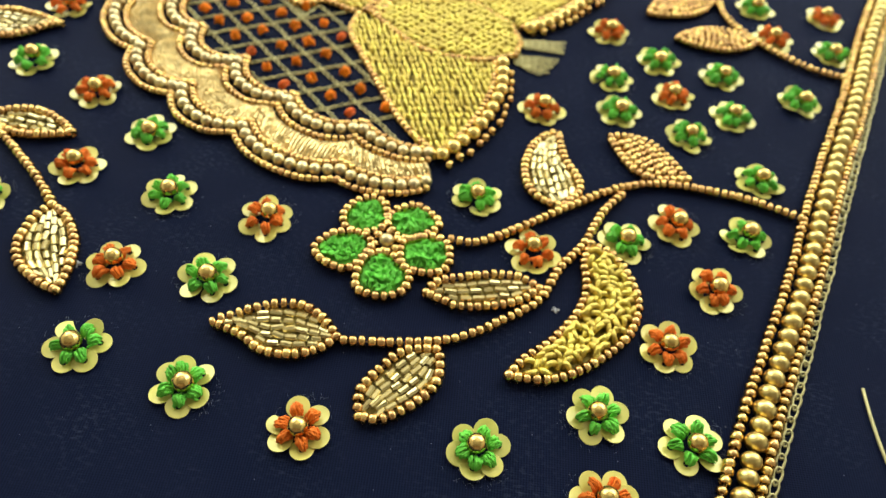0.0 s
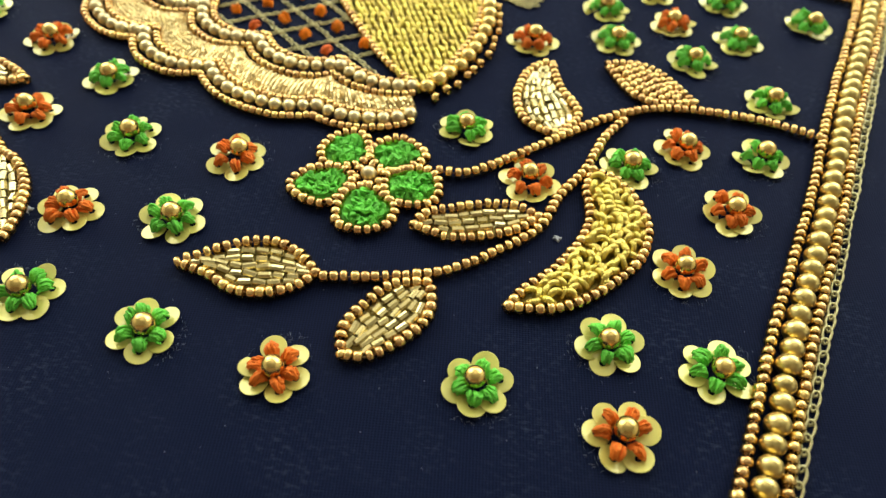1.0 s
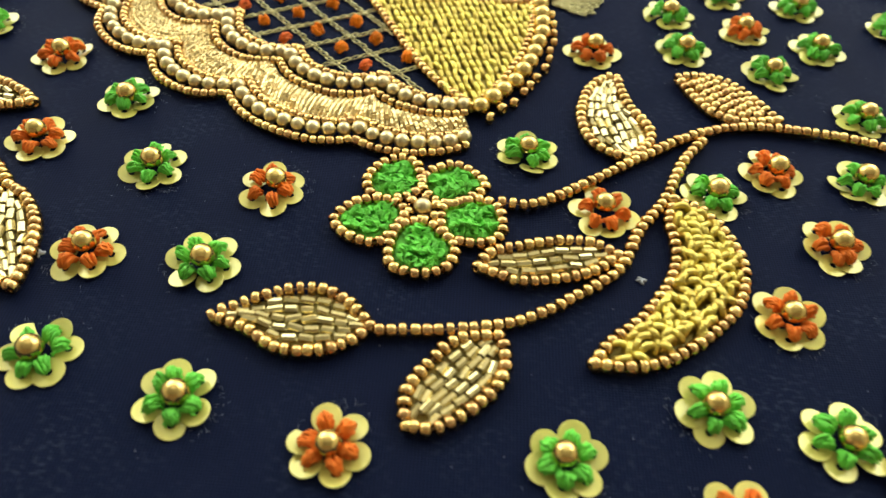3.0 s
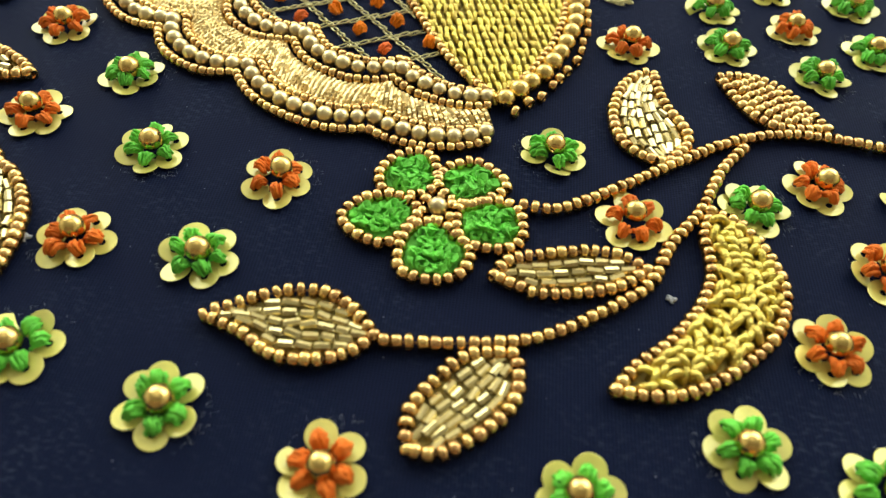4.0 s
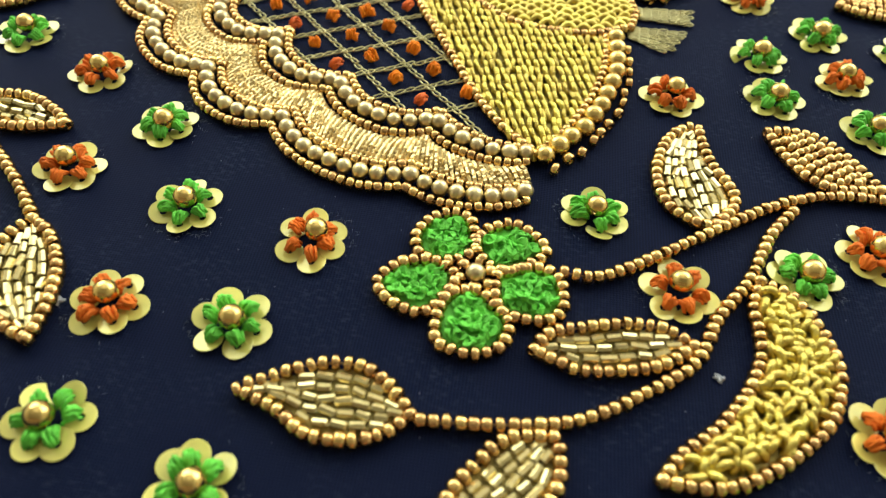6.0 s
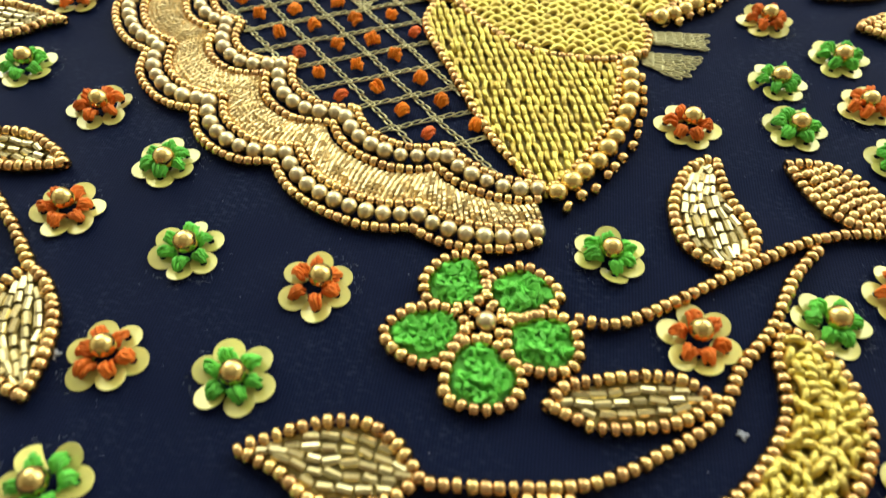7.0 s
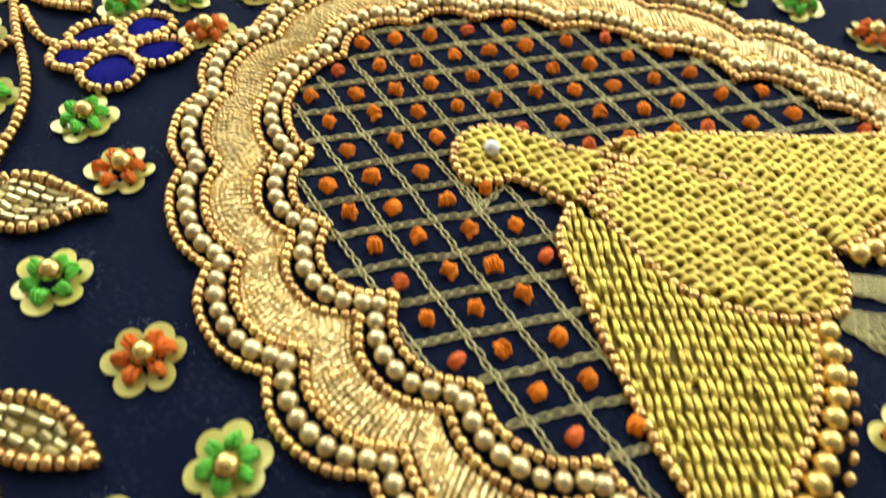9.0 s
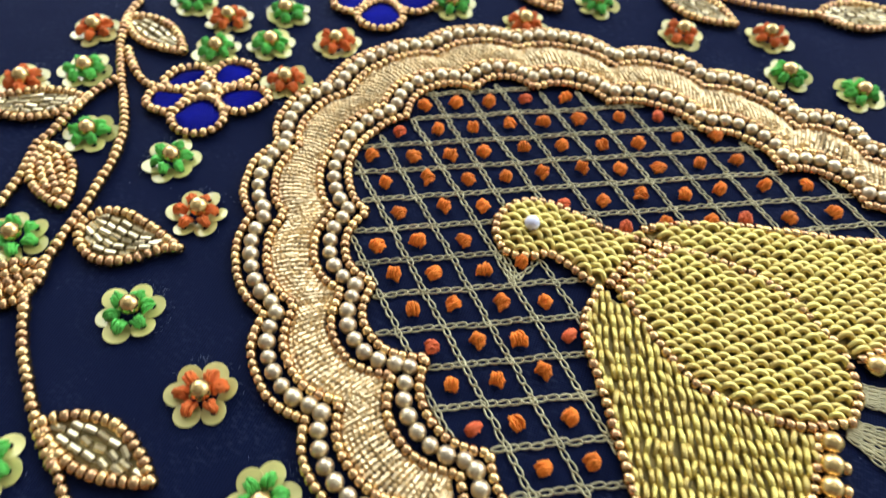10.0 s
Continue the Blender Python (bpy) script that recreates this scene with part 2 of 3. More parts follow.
# Unseen darker wall, made up to dim the beads' reflections towards the camera.
box("wall_south", (-1.8, -1.9, -0.76), (1.8, -1.8, 1.65), SOUTH_BOUNCE, label="unseen brown wall added to dim the light from the south", category="wall", kind="structure")
box("wall_north", (-1.8, 2.0, -0.76), (1.8, 2.1, 1.65), WALL, label="unseen plain cream wall added for reflections and bounce", category="wall", kind="structure")
box("table", (-0.75, -0.55, -0.76), (0.75, 0.75, -0.002), WOOD, label="brown wooden work table under the cloth", category="table")


def cloth_sheet():
    n, verts, faces = 60, [], []
    for j in range(n + 1):
        for i in range(n + 1):
            verts.append(Vector((-0.65 + 1.3 * i / n, -0.45 + 1.1 * j / n, 0)))
    for j in range(n):
        for i in range(n):
            a = j * (n + 1) + i
            faces.append((a, a + 1, a + n + 2, a + n + 1))
    ob = new("fabric", mesh_from("fabric", verts, faces, CLOTH))
    return tagged(ob, "navy blue satin cloth, fine ribbed weave, lint specks", "cloth", kind="structure")


cloth_sheet()

# ---- meshes that are shared by the pieces ----
SEED_PROFILE = [(-0.50, 0.36), (-0.70, 0.52), (-0.66, 0.78), (-0.42, 0.93), (0.0, 0.97), (0.42, 0.93), (0.66, 0.78), (0.70, 0.52), (0.50, 0.36)]


def seed_mesh(mat, long, wide):
    return mesh_from("seed_bead", *revolve([(x * long, r * wide) for x, r in SEED_PROFILE], 10), mat)


def ball_mesh(radius, mat, squash=1.0, hole=0.22, seg=18, rings=10):
    prof = []
    for i in range(rings + 1):
        a = math.pi * i / rings
        prof.append((-radius * squash * math.cos(a), max(radius * math.sin(a), hole)))
    return mesh_from("ball", *revolve(prof, seg), mat)


SEEDS = [seed_mesh(SEED, l, w) for l, w in ((0.86, 1.04), (0.98, 1.04), (0.72, 1.02), (0.82, 0.95), (0.78, 1.10), (0.92, 0.98))]
PEARLS = [ball_mesh(1.30, PEARL), ball_mesh(1.25, PEARL, 0.95)]
FINE_SEEDS = [seed_mesh(SEED, l, w) for l, w in ((0.88, 0.90), (0.95, 0.92), (0.80, 0.90), (0.86, 0.86))]
RIM_BALLS = [ball_mesh(1.75, RIM, 0.86), ball_mesh(1.70, RIM, 0.90)]
BALLS = [ball_mesh(1.62, BALL, 1.0, 0.2, 24, 14), ball_mesh(1.55, BALL, 0.97, 0.2, 24, 14)]


def bugle_mesh(long):
    h = long / 2
    return mesh_from("bugle", *revolve([(-h + 0.15, 0.3), (-h, 0.36), (-h, 0.52), (-h + 0.08, 0.60), (h - 0.08, 0.60), (h, 0.52), (h, 0.36), (h - 0.15, 0.3)], 8), BUGLE, False)


BUGLES = [bugle_mesh(l) for l in (1.85, 1.6, 2.05)]


def coil_mesh(long, high, bow, thick, mat):
    path, radius, n = [], [], 14
    for i in range(n + 1):
        u = i / n
        s = math.sin(math.pi * u)
        path.append((long * (u - 0.5), bow * s, 0.25 + high * s))
        radius.append(thick * (0.8 if i in (0, n) else 1.0))
    return mesh_from("coil", *tube(path, radius, 6), mat)


LONG_COILS = [coil_mesh(2.9, 1.05, 0.75, 0.56, COIL), coil_mesh(2.8, 1.2, 0.9, 0.54, COIL), coil_mesh(3.05, 0.95, 0.65, 0.56, COIL)]
UPRIGHT = [coil_mesh(2.7, 0.95, 0.25, 0.50, COIL), coil_mesh(2.5, 1.1, 0.45, 0.48, COIL), coil_mesh(2.9, 0.9, 0.1, 0.50, COIL)]
TANGLED = [coil_mesh(2.5, 1.4, 0.5, 0.55, COIL), coil_mesh(2.3, 1.2, -0.7, 0.55, COIL), coil_mesh(2.8, 1.6, 0.2, 0.55, COIL)]


def stitch_mesh(mat, seed):
    """A puffed stitch: loose strands that spread from a tight neck at the flower's middle."""
    r = random.Random(seed)
    verts, faces = [], []
    wide, bend = r.uniform(0.65, 0.95), r.uniform(-0.3, 0.3)
    for i in range(24):
        v, high = r.uniform(-1, 1), r.uniform(0.8, 1.75)
        x0, x1 = -0.95 + r.uniform(-0.25, 0.35), 0.9 + r.uniform(-0.6, 0.15) - 0.35 * v * v
        path, radius = [], []
        for k in range(8):
            u = k / 7
            fan = wide * math.sin(math.pi * min(1, 0.34 + 0.42 * u)) * v
            path.append((x0 + (x1 - x0) * u, fan + bend * u + r.gauss(0, 0.085), 0.12 + r.uniform(0, 0.05) + (high * (1 - 0.3 * v * v)) * math.sin(math.pi * (0.06 + 0.86 * u)) ** 0.8))
            radius.append(r.uniform(0.17, 0.22) * (0.75 if k in (0, 7) else 1))
        tube(path, radius, 5, False, verts, faces)
    return mesh_from("stitch", verts, faces, mat)


def loop_mesh(mat, seed):
    """A raised loop of floss: a few fine strands side by side, bowed into an open ring."""
    r = random.Random(seed)
    verts, faces = [], []
    for turn in (r.uniform(0, 6), r.uniform(0, 6), r.uniform(0, 6)):
        size, high = r.uniform(0.42, 0.68), r.uniform(0.9, 1.5)
        for k in range(5):
            o = (k - 2) * 0.155
            path = []
            for i in range(11):
                a = turn + 5.3 * i / 10
                q = size + o * math.cos(a * 1.5)
                path.append((q * math.cos(a) * 1.1, q * math.sin(a), 0.15 + (high + 0.5 * o) * math.sin(math.pi * (0.05 + 0.9 * i / 10)) + r.gauss(0, 0.02)))
            tube(path, 0.115, 5, False, verts, faces)
    return mesh_from("loop", verts, faces, mat)


GREEN_KNOTS = [stitch_mesh(GREEN, s) for s in range(7)]
ORANGE_KNOTS = [stitch_mesh(RUST, s + 7) for s in range(7)]
CORAL_KNOTS = [stitch_mesh(CORAL, s + 30) for s in range(3)]
GRID_KNOTS = [stitch_mesh(ORANGE, s + 20) for s in range(5)]
PETAL_KNOTS = [loop_mesh(GREEN, s + 12) for s in range(7)]


def sequin_mesh(radius=2.05):
    seg, verts, faces = 24, [], []
    rings = [(0.45, 0.0), (0.47, 0.10), (1.2, 0.12), (radius - 0.05, 0.15), (radius, 0.11), (radius - 0.03, 0.05), (1.2, 0.02), (0.5, 0.0)]
    for r, z in rings:
        for k in range(seg):
            w = 2 * math.pi * k / seg
            verts.append(Vector((r * math.cos(w), r * math.sin(w), z)) * MM)
    n = len(rings)
    for i in range(n):
        j = (i + 1) % n
        for k in range(seg):
            q = (k + 1) % seg
            faces.append((i * seg + k, i * seg + q, j * seg + q, j * seg + k))
    return mesh_from("sequin", verts, faces, SEQUIN, False)


SEQUINS = [sequin_mesh(1.88), sequin_mesh(1.80), sequin_mesh(1.95)]


# ---- kinds of things ----
def bead_row(name, path, parent, beads, pitch, z, closed=False, base=(0, 0), label="", jitter=0.06):
    """Beads on a thread along a plan path, as one part with a bead for each piece."""
    loc = [(x - base[0], y - base[1]) for x, y in path]
    spots = stations(loc, pitch, closed)
    string = mesh_from("thread", *tube([(x, y, z) for x, y, _ in spots], 0.14, 4, closed), STRING)
    row = part(name, string, parent, None, label)
    for x, y, a in spots:
        part("bead", rnd.choice(beads), row, turned((x + rnd.uniform(-1, 1) * jitter, y + rnd.uniform(-1, 1) * jitter), z + rnd.uniform(-0.5, 1) * jitter,
             a + rnd.gauss(0, 0.10), rnd.gauss(0, 0.10), rnd.uniform(0, 6.28), rnd.uniform(0.95, 1.05)))
    return row


def stem(pts, label, pitch=1.5):
    path = smooth_path(pts)
    t = thing("bead_vine", pts[0], label, "bead vine", "bead vines")
    bead_row("bead_string", path, t, SEEDS, pitch, 0.93, base=pts[0])
    return t


def leaf_between(edge_a, edge_b, label, fill="bugle"):
    """A beaded leaf between two bead lines that run from its foot to its tip."""
    a, b = smooth_path(edge_a), smooth_path(edge_b)
    base = a[0]
    t = thing("beaded_leaf", base, label, "leaf", "beaded leaves")
    bead_row("bead_outline", a, t, SEEDS, 1.42, 0.93, base=base)
    bead_row("bead_outline", b[1:-4], t, SEEDS, 1.42, 0.93, base=base)
    poly = a + b[::-1][1:-1]
    padding(poly, t, base, 0.22)
    sa, sb = [[Vector(q[:2]) for q in stations(e, math.fsum(math.dist(p, q) for p, q in zip(e, e[1:])) / 60)] for e in (a, b)]
    wide = max((p - q).length for p, q in zip(sa, sb))
    rows = max(1, round((wide - 2.2) / (1.32 if fill == "bugle" else 1.5)))
    for k in range(rows):
        f = (1.1 + (wide - 2.2) * (k + 0.5) / rows) / wide
        line = [tuple(p.lerp(q, f)) for p, q in zip(sa, sb)]
        spots = stations(line, 2.12 if fill == "bugle" else 1.5)
        shift = rnd.uniform(-0.9, 0.9)
        for x, y, w in spots:
            x, y = x + shift * math.cos(w), y + shift * math.sin(w)
            gap = 1.0 if fill == "bugle" else 1.15
            if not inside((x, y), poly) or clearance((x, y), poly) < gap:
                continue
            if fill == "bugle":
                part("bugle_bead", rnd.choice(BUGLES), t, turned((x - base[0], y - base[1]), 0.72 + rnd.uniform(0, 0.2), w + rnd.gauss(0, 0.14), rnd.gauss(0, 0.07), rnd.uniform(0, 6)))
            else:
                part("bead", rnd.choice(SEEDS), t, turned((x - base[0], y - base[1]), 0.95 + rnd.uniform(0, 0.25), w + rnd.gauss(0, 0.25), rnd.gauss(0, 0.15), 0))
    return t


def leaf(base, tip, left, right, label, fill="bugle", power=0.85):
    """A plain pointed leaf, with its greatest half-widths to the left and right of the line from base to tip."""
    b, d = Vector(base), Vector(tip) - Vector(base)
    n = Vector((-d.y, d.x)).normalized()
    edges = [[tuple(b + d * u + n * (w * max(math.sin(math.pi * u ** 0.9), 0) ** power)) for u in (0, 0.08, 0.2, 0.4, 0.6, 0.8, 0.92, 1)] for w in (left, -right)]
    return leaf_between(edges[0], edges[1], label, fill)


def sequin_flower(p, colour, turn, petals=6, size=1.0, off=(0, 0)):
    t = thing("sequin_flower", p, "%s thread knots on six pale gold sequins round a gold bead" % colour, "flower", colour + " sequin flowers")
    knots = GREEN_KNOTS if colour == "green" else ORANGE_KNOTS
    for k in range(petals):
        a = turn + 2 * math.pi * k / petals + rnd.gauss(0, 0.09)
        r = 3.22 * size + rnd.gauss(0, 0.15)
        c, s = math.cos(a), math.sin(a)
        part("sequin", rnd.choice(SEQUINS), t, turned((r * c, r * s), 0.22 + 0.12 * (k % 2), a, rnd.gauss(-0.10, 0.10), rnd.gauss(0, 0.12)))
        q = r - 0.58
        m = Matrix.LocRotScale(vec((q * c, q * s), 0.35), Euler((0, 0, a)), (rnd.uniform(1.0, 1.18), rnd.uniform(0.95, 1.18), rnd.uniform(0.95, 1.2)))
        part("thread_knot", rnd.choice(knots), t, m)
    verts, faces = [], []
    side = rnd.uniform(0, 6.28)
    for _ in range(30):
        a, r = side + rnd.gauss(0, 0.6), rnd.uniform(4.4, 6.1)
        x, y, w = r * math.cos(a), r * math.sin(a), rnd.choice((0.3, 1.87)) + rnd.gauss(0, 0.15)
        tube([(x, y, 0.02), (x + 0.25 * math.cos(w), y + 0.25 * math.sin(w), 0.05), (x + 0.5 * math.cos(w), y + 0.5 * math.sin(w), 0.02)], 0.03, 3, False, verts, faces)
    tagged(part("fray", mesh_from("fray", verts, faces, FRAY), t, None, "pale frayed fibres of the cloth"), kind="stuff")
    part("gold_bead", rnd.choice(BALLS), t, turned(off, 2.2, rnd.uniform(0, 6), rnd.gauss(0, 0.25), 0), "polished gold bead")
    return t


def big_flower(c, petals, colour, label):
    t = thing("beaded_flower", c, label, "flower", "large beaded flowers")
    for petal in petals:
        path = smooth_path(petal, 8, True)
        bead_row("petal_outline", path, t, SEEDS, 1.45, 0.93, True, c)
        mid = Vector((sum(x for x, _ in path), sum(y for _, y in path))) / len(path)
        if colour == "green":
            padding(path, t, c, 0.7, 0.6, GREEN, "pad of green thread")
            g = 1.3
            for i in range(-6, 7):
                for j in range(-6, 7):
                    q = (mid.x + (i + 0.5 * (j % 2)) * g + rnd.gauss(0, 0.2), mid.y + j * g * 0.87 + rnd.gauss(0, 0.2))
                    if inside(q, path) and clearance(q, path) > 1.25:
                        part("thread_knot", rnd.choice(PETAL_KNOTS), t, turned((q[0] - c[0], q[1] - c[1]), 0.15 + rnd.uniform(0, 0.35), rnd.uniform(0, 6), rnd.gauss(0, 0.2), rnd.gauss(0, 0.2), rnd.uniform(0.85, 1.15)))
        else:
            verts, faces = [], []
            d = (mid - Vector(c)).normalized()
            n = Vector((-d.y, d.x))
            k = -6.0
            while k < 6:
                run = [mid + d * (u / 2) + n * k for u in range(-14, 15)]
                run = [p for p in run if inside(p, path) and clearance(p, path) > 0.7]
                if len(run) > 2:
                    m = len(run) - 1
                    tube([(p.x - c[0], p.y - c[1], 0.25 + 0.75 * math.sin(math.pi * (0.12 + 0.76 * i / m))) for i, p in enumerate(run)], 0.30, 5, False, verts, faces)
                k += 0.46
            part("satin_stitch", mesh_from("satin_stitch", verts, faces, BLUE), t, None, "royal blue satin stitch")
    for k in range(6):
        a = 0.4 + math.pi * k / 3
        part("bead", rnd.choice(SEEDS), t, turned((2.15 * math.cos(a), 2.15 * math.sin(a)), 0.9, a + math.pi / 2 + rnd.gauss(0, 0.2)))
    part("gold_bead", PEARLS[0], t, turned((0, 0), 1.5, 0.4, 0.1, 0), "satin gold bead")
    return t


def fill_coils(poly, angle, along, across, coils, t, base, name="coil", margin=1.5, wild=0.10, lift=0.0, stagger=0.5, shear=0.0):
    """Brickwork of wire coils over a plan outline."""
    ca, sa = math.cos(angle), math.sin(angle)
    us = [x * ca + y * sa for x, y in poly]
    vs = [-x * sa + y * ca for x, y in poly]
    v, k = min(vs), 0
    while v < max(vs):
        u = min(us) + (stagger * along if k % 2 else 0) - along + shear * k % along + rnd.uniform(-0.12, 0.12)
        while u < max(us):
            w = v + rnd.gauss(0, 0.12)
            q = (u * ca - w * sa, u * sa + w * ca)
            if inside(q, poly) and clearance(q, poly) > margin:
                part(name, rnd.choice(coils), t, turned((q[0] - base[0], q[1] - base[1]), lift + rnd.uniform(0, 0.25), angle + rnd.gauss(0, wild), rnd.gauss(0, 0.06), 0, rnd.uniform(0.90, 1.06)))
            u += along * rnd.uniform(0.98, 1.02)
        v += across
        k += 1


def padding(poly, t, base, high=0.3, inset=0.5, mat=None, label="thin pad of dull gold thread"):
    """A thin pad of dull gold thread under the raised work."""
    c = Vector((sum(x for x, _ in poly), sum(y for _, y in poly))) / len(poly)
    n = len(poly)
    ring = [Vector(p) - (Vector(p) - c).normalized() * inset for p in poly]
    verts = [vec(p - Vector(base), z) for z in (0.0, high) for p in ring]
    bm = bmesh.new()
    low, top = [bm.verts.new(v) for v in verts[:n]], [bm.verts.new(v) for v in verts[n:]]
    for i in range(n):
        bm.faces.new((low[i], low[(i + 1) % n], top[(i + 1) % n], top[i]))
    bm.faces.new(top)
    bmesh.ops.triangulate(bm, faces=[f for f in bm.faces if len(f.verts) > 4])
    me = bpy.data.meshes.new("padding")
    bm.to_mesh(me)
    bm.free()
    me.materials.append(mat or PAD)
    return part("padding", me, t, None, label)


def chain_line(a, b, parent, base, link=2.1, jitter=0.10):
    """A line of chain stitch: each link is a loop of doubled thread."""
    a, b = Vector(a), Vector(b)
    d = b - a
    n = max(1, round(d.length / (link * 0.82)))
    ax = d.normalized()
    nx = Vector((-ax.y, ax.x))
    verts, faces = [], []
    for i in range(n):
        s = a + d * (i / n) + nx * rnd.gauss(0, jitter)
        loop = []
        for k in range(10):
            w = 2 * math.pi * k / 10
            u = 0.5 - 0.5 * math.cos(w)
            side = 0.44 * math.sin(w) * (0.55 + 0.6 * u)
            p = s + ax * (u * link) + nx * side
            loop.append((p.x - base[0], p.y - base[1], 0.30 + 0.28 * u))
        tube(loop, 0.17, 4, True, verts, faces)
    return part("chain_stitch", mesh_from("chain_stitch", verts, faces, CHAIN), parent)


# ---- border band ----
def border_band():
    p0, d = Vector((48.1, 39.3)), Vector((0.4026, 0.9154))
    n = Vector((-d.y, d.x))
    base = tuple(p0 - d * 45)
    t = thing("border_band", base, "straight gold border of large beads, seed beads and chain stitch", "border")

    def line(off, lo=-45.0, hi=172.0):
        out = []
        for k in range(60):
            s = lo + (hi - lo) * k / 59
            q = p0 + d * s + n * (off + 0.25 * math.sin(s * 0.11))
            out.append(tuple(q))
        return out

    bead_row("large_bead_strand", line(0), t, RIM_BALLS, 3.1, 1.62, base=base, label="row of large polished gold beads", jitter=0.1)
    for off, z in ((2.65, 0.95), (-2.6, 0.95)):
        bead_row("seed_strand", line(off), t, SEEDS, 1.6, z, base=base, jitter=0.12)
    verts, faces = [], []
    for s in range(0, 217 * 10, 23):
        a = p0 + d * (s / 10 - 45) - n * (4.15 + rnd.gauss(0, 0.08))
        loop = []
        for k in range(12):
            w = 2 * math.pi * k / 12
            u = 0.5 - 0.5 * math.cos(w)
            q = a + d * (u * 3.1) - n * (0.75 * math.sin(w) * (0.5 + 0.6 * u))
            loop.append((q.x - base[0], q.y - base[1], 0.35 + 0.3 * u))
        tube(loop, 0.22, 5, True, verts, faces)
    part("chain_edge", mesh_from("chain_edge", verts, faces, CHAIN), t, None, "pale gold chain stitch edge")


border_band()

# ---- scalloped ring ----
OUTER = [(-4.3, 90), (-21.9, 89.5), (-44.5, 98.8), (-60, 107.8), (-73.3, 120.6), (-84.3, 136.6), (-87.7, 152.8), (-86.5, 170.5), (-74, 189.5), (-58, 199),
         (-36, 201.6), (-18, 202.8), (1.2, 197.8), (13.8, 194.3), (30, 182)]
INNER = [(-5, 101.3), (-18.8, 107.3), (-34.5, 113.1), (-47.3, 123.2), (-59.6, 132), (-65.9, 144.4), (-73.6, 155.3), (-68.3, 168), (-59.1, 180), (-48.4, 184.3),
         (-34, 186), (-15.5, 185), (-1, 180.5), (13.5, 177.5), (24, 171)]
OUT_BULGE = [2.4, 4.0, 4.0, 4.0, 3.3, 3.3, 3.8, 3.3, 3.2, 3.4, 3.4, 3.2, 3.2, 3.0]
IN_BULGE = [2.0, 4.0, 4.4, 5.0, 4.0, 1.8, 1.5, 4.4, 3.2, 2.8, 3.0, 3.2, 3.2, 2.5]


def scallop(nodes, bulges, steps=24):
    out = []
    for (a, b), h in zip(zip(nodes, nodes[1:]), bulges):
        a, b = Vector(a), Vector(b)
        d = b - a
        n = Vector((-d.y, d.x)).normalized()  # away from the middle of the ring
        if n.dot((a + b) / 2 - Vector((-27, 147))) < 0:
            n = -n
        for k in range(steps):
            u = k / steps
            out.append(a + d * u + n * (h * (1 - abs(2 * u - 1) ** 2.5)))
    out.append(Vector(nodes[-1]))
    return out


RING_OUT, RING_IN = scallop(OUTER, OUT_BULGE), scallop(INNER, IN_BULGE)


def ring_path(f):
    return [tuple(a.lerp(b, f)) for a, b in zip(RING_OUT, RING_IN)]


def scalloped_ring():
    base = OUTER[0]
    t = thing("scalloped_ring", base, "wide scalloped ring of gold beads and gold satin cord", "embroidered ring")
    for f in (0.035, 0.30, 0.71, 0.985):
        bead_row("seed_strand", ring_path(f), t, FINE_SEEDS, 1.38, 0.85, base=base)
    for f in (0.165, 0.85):
        bead_row("pearl_strand", ring_path(f), t, PEARLS, 2.52, 1.32, base=base, label="row of satin gold balls")
    a, b = ring_path(0.34), ring_path(0.66)
    sa, sb = stations(a, 0.84), stations(b, 0.84)
    n = len(sa)
    verts, faces = [], []
    for i in range(n):
        j = round(i * (len(sb) - 1) / (n - 1))
        p, q = Vector(sa[i][:2]) - Vector(base), Vector(sb[j][:2]) - Vector(base)
        side = (q - p).normalized()
        side = Vector((-side.y, side.x))
        skew = side * (1.3 + 1.1 * math.sin(i * 0.17))
        path, radius = [], []
        for k in range(17):
            u = k / 16
            c = (p - skew * 0.5).lerp(q + skew * 0.5, u) + side * rnd.gauss(0, 0.04)
            path.append((c.x, c.y, 0.28 + 0.75 * math.sin(math.pi * (0.08 + 0.84 * u)) + rnd.uniform(0, 0.30)))
            radius.append(0.47 * (1.0 if k % 2 else 0.64) * rnd.uniform(0.9, 1.08))
        tube(path, radius, 5, False, verts, faces)
    tagged(part("satin_cord_band", mesh_from("satin_cord_band", verts, faces, CORD, False), t, None, "gold twisted cords laid across the band"), kind="stuff")


scalloped_ring()

# ---- coil motif inside the ring ----
HEAD = [(-44.6, 147.6), (-45.4, 151.6), (-43.3, 155.6), (-39.1, 157.4), (-35, 157), (-30.2, 155.8), (-25.4, 155.3), (-21.6, 155.5), (-25.5, 145), (-28.1, 144.5), (-31.7, 146),
        (-35.4, 147.3), (-38.2, 145.8), (-41.8, 145)]
BODY = [(-19.5, 155.6), (-10.7, 155.9), (-3.4, 155.2), (2, 152.8), (6.4, 149.2), (10.2, 145.6), (12.3, 139.7), (11.4, 135), (6.3, 132.3), (1.1, 131.4), (-5.2, 131.7),
        (-10.6, 133.3), (-15.2, 136.8), (-19.9, 141.2), (-23.4, 144.8)]
LOWER = [(-26.6, 143.6), (-27.4, 137.5), (-25.2, 132), (-22, 126.5), (-17.7, 118.6), (-13.5, 111.2), (-8.8, 104.8), (-3.2, 99.8), (1.2, 106.6), (4.9, 114.8), (6.9, 123.3), (7.2, 131.0),
         (1.1, 131.6), (-5.2, 131.9), (-10.8, 133.5), (-15.4, 137.0), (-20.2, 141.4)]
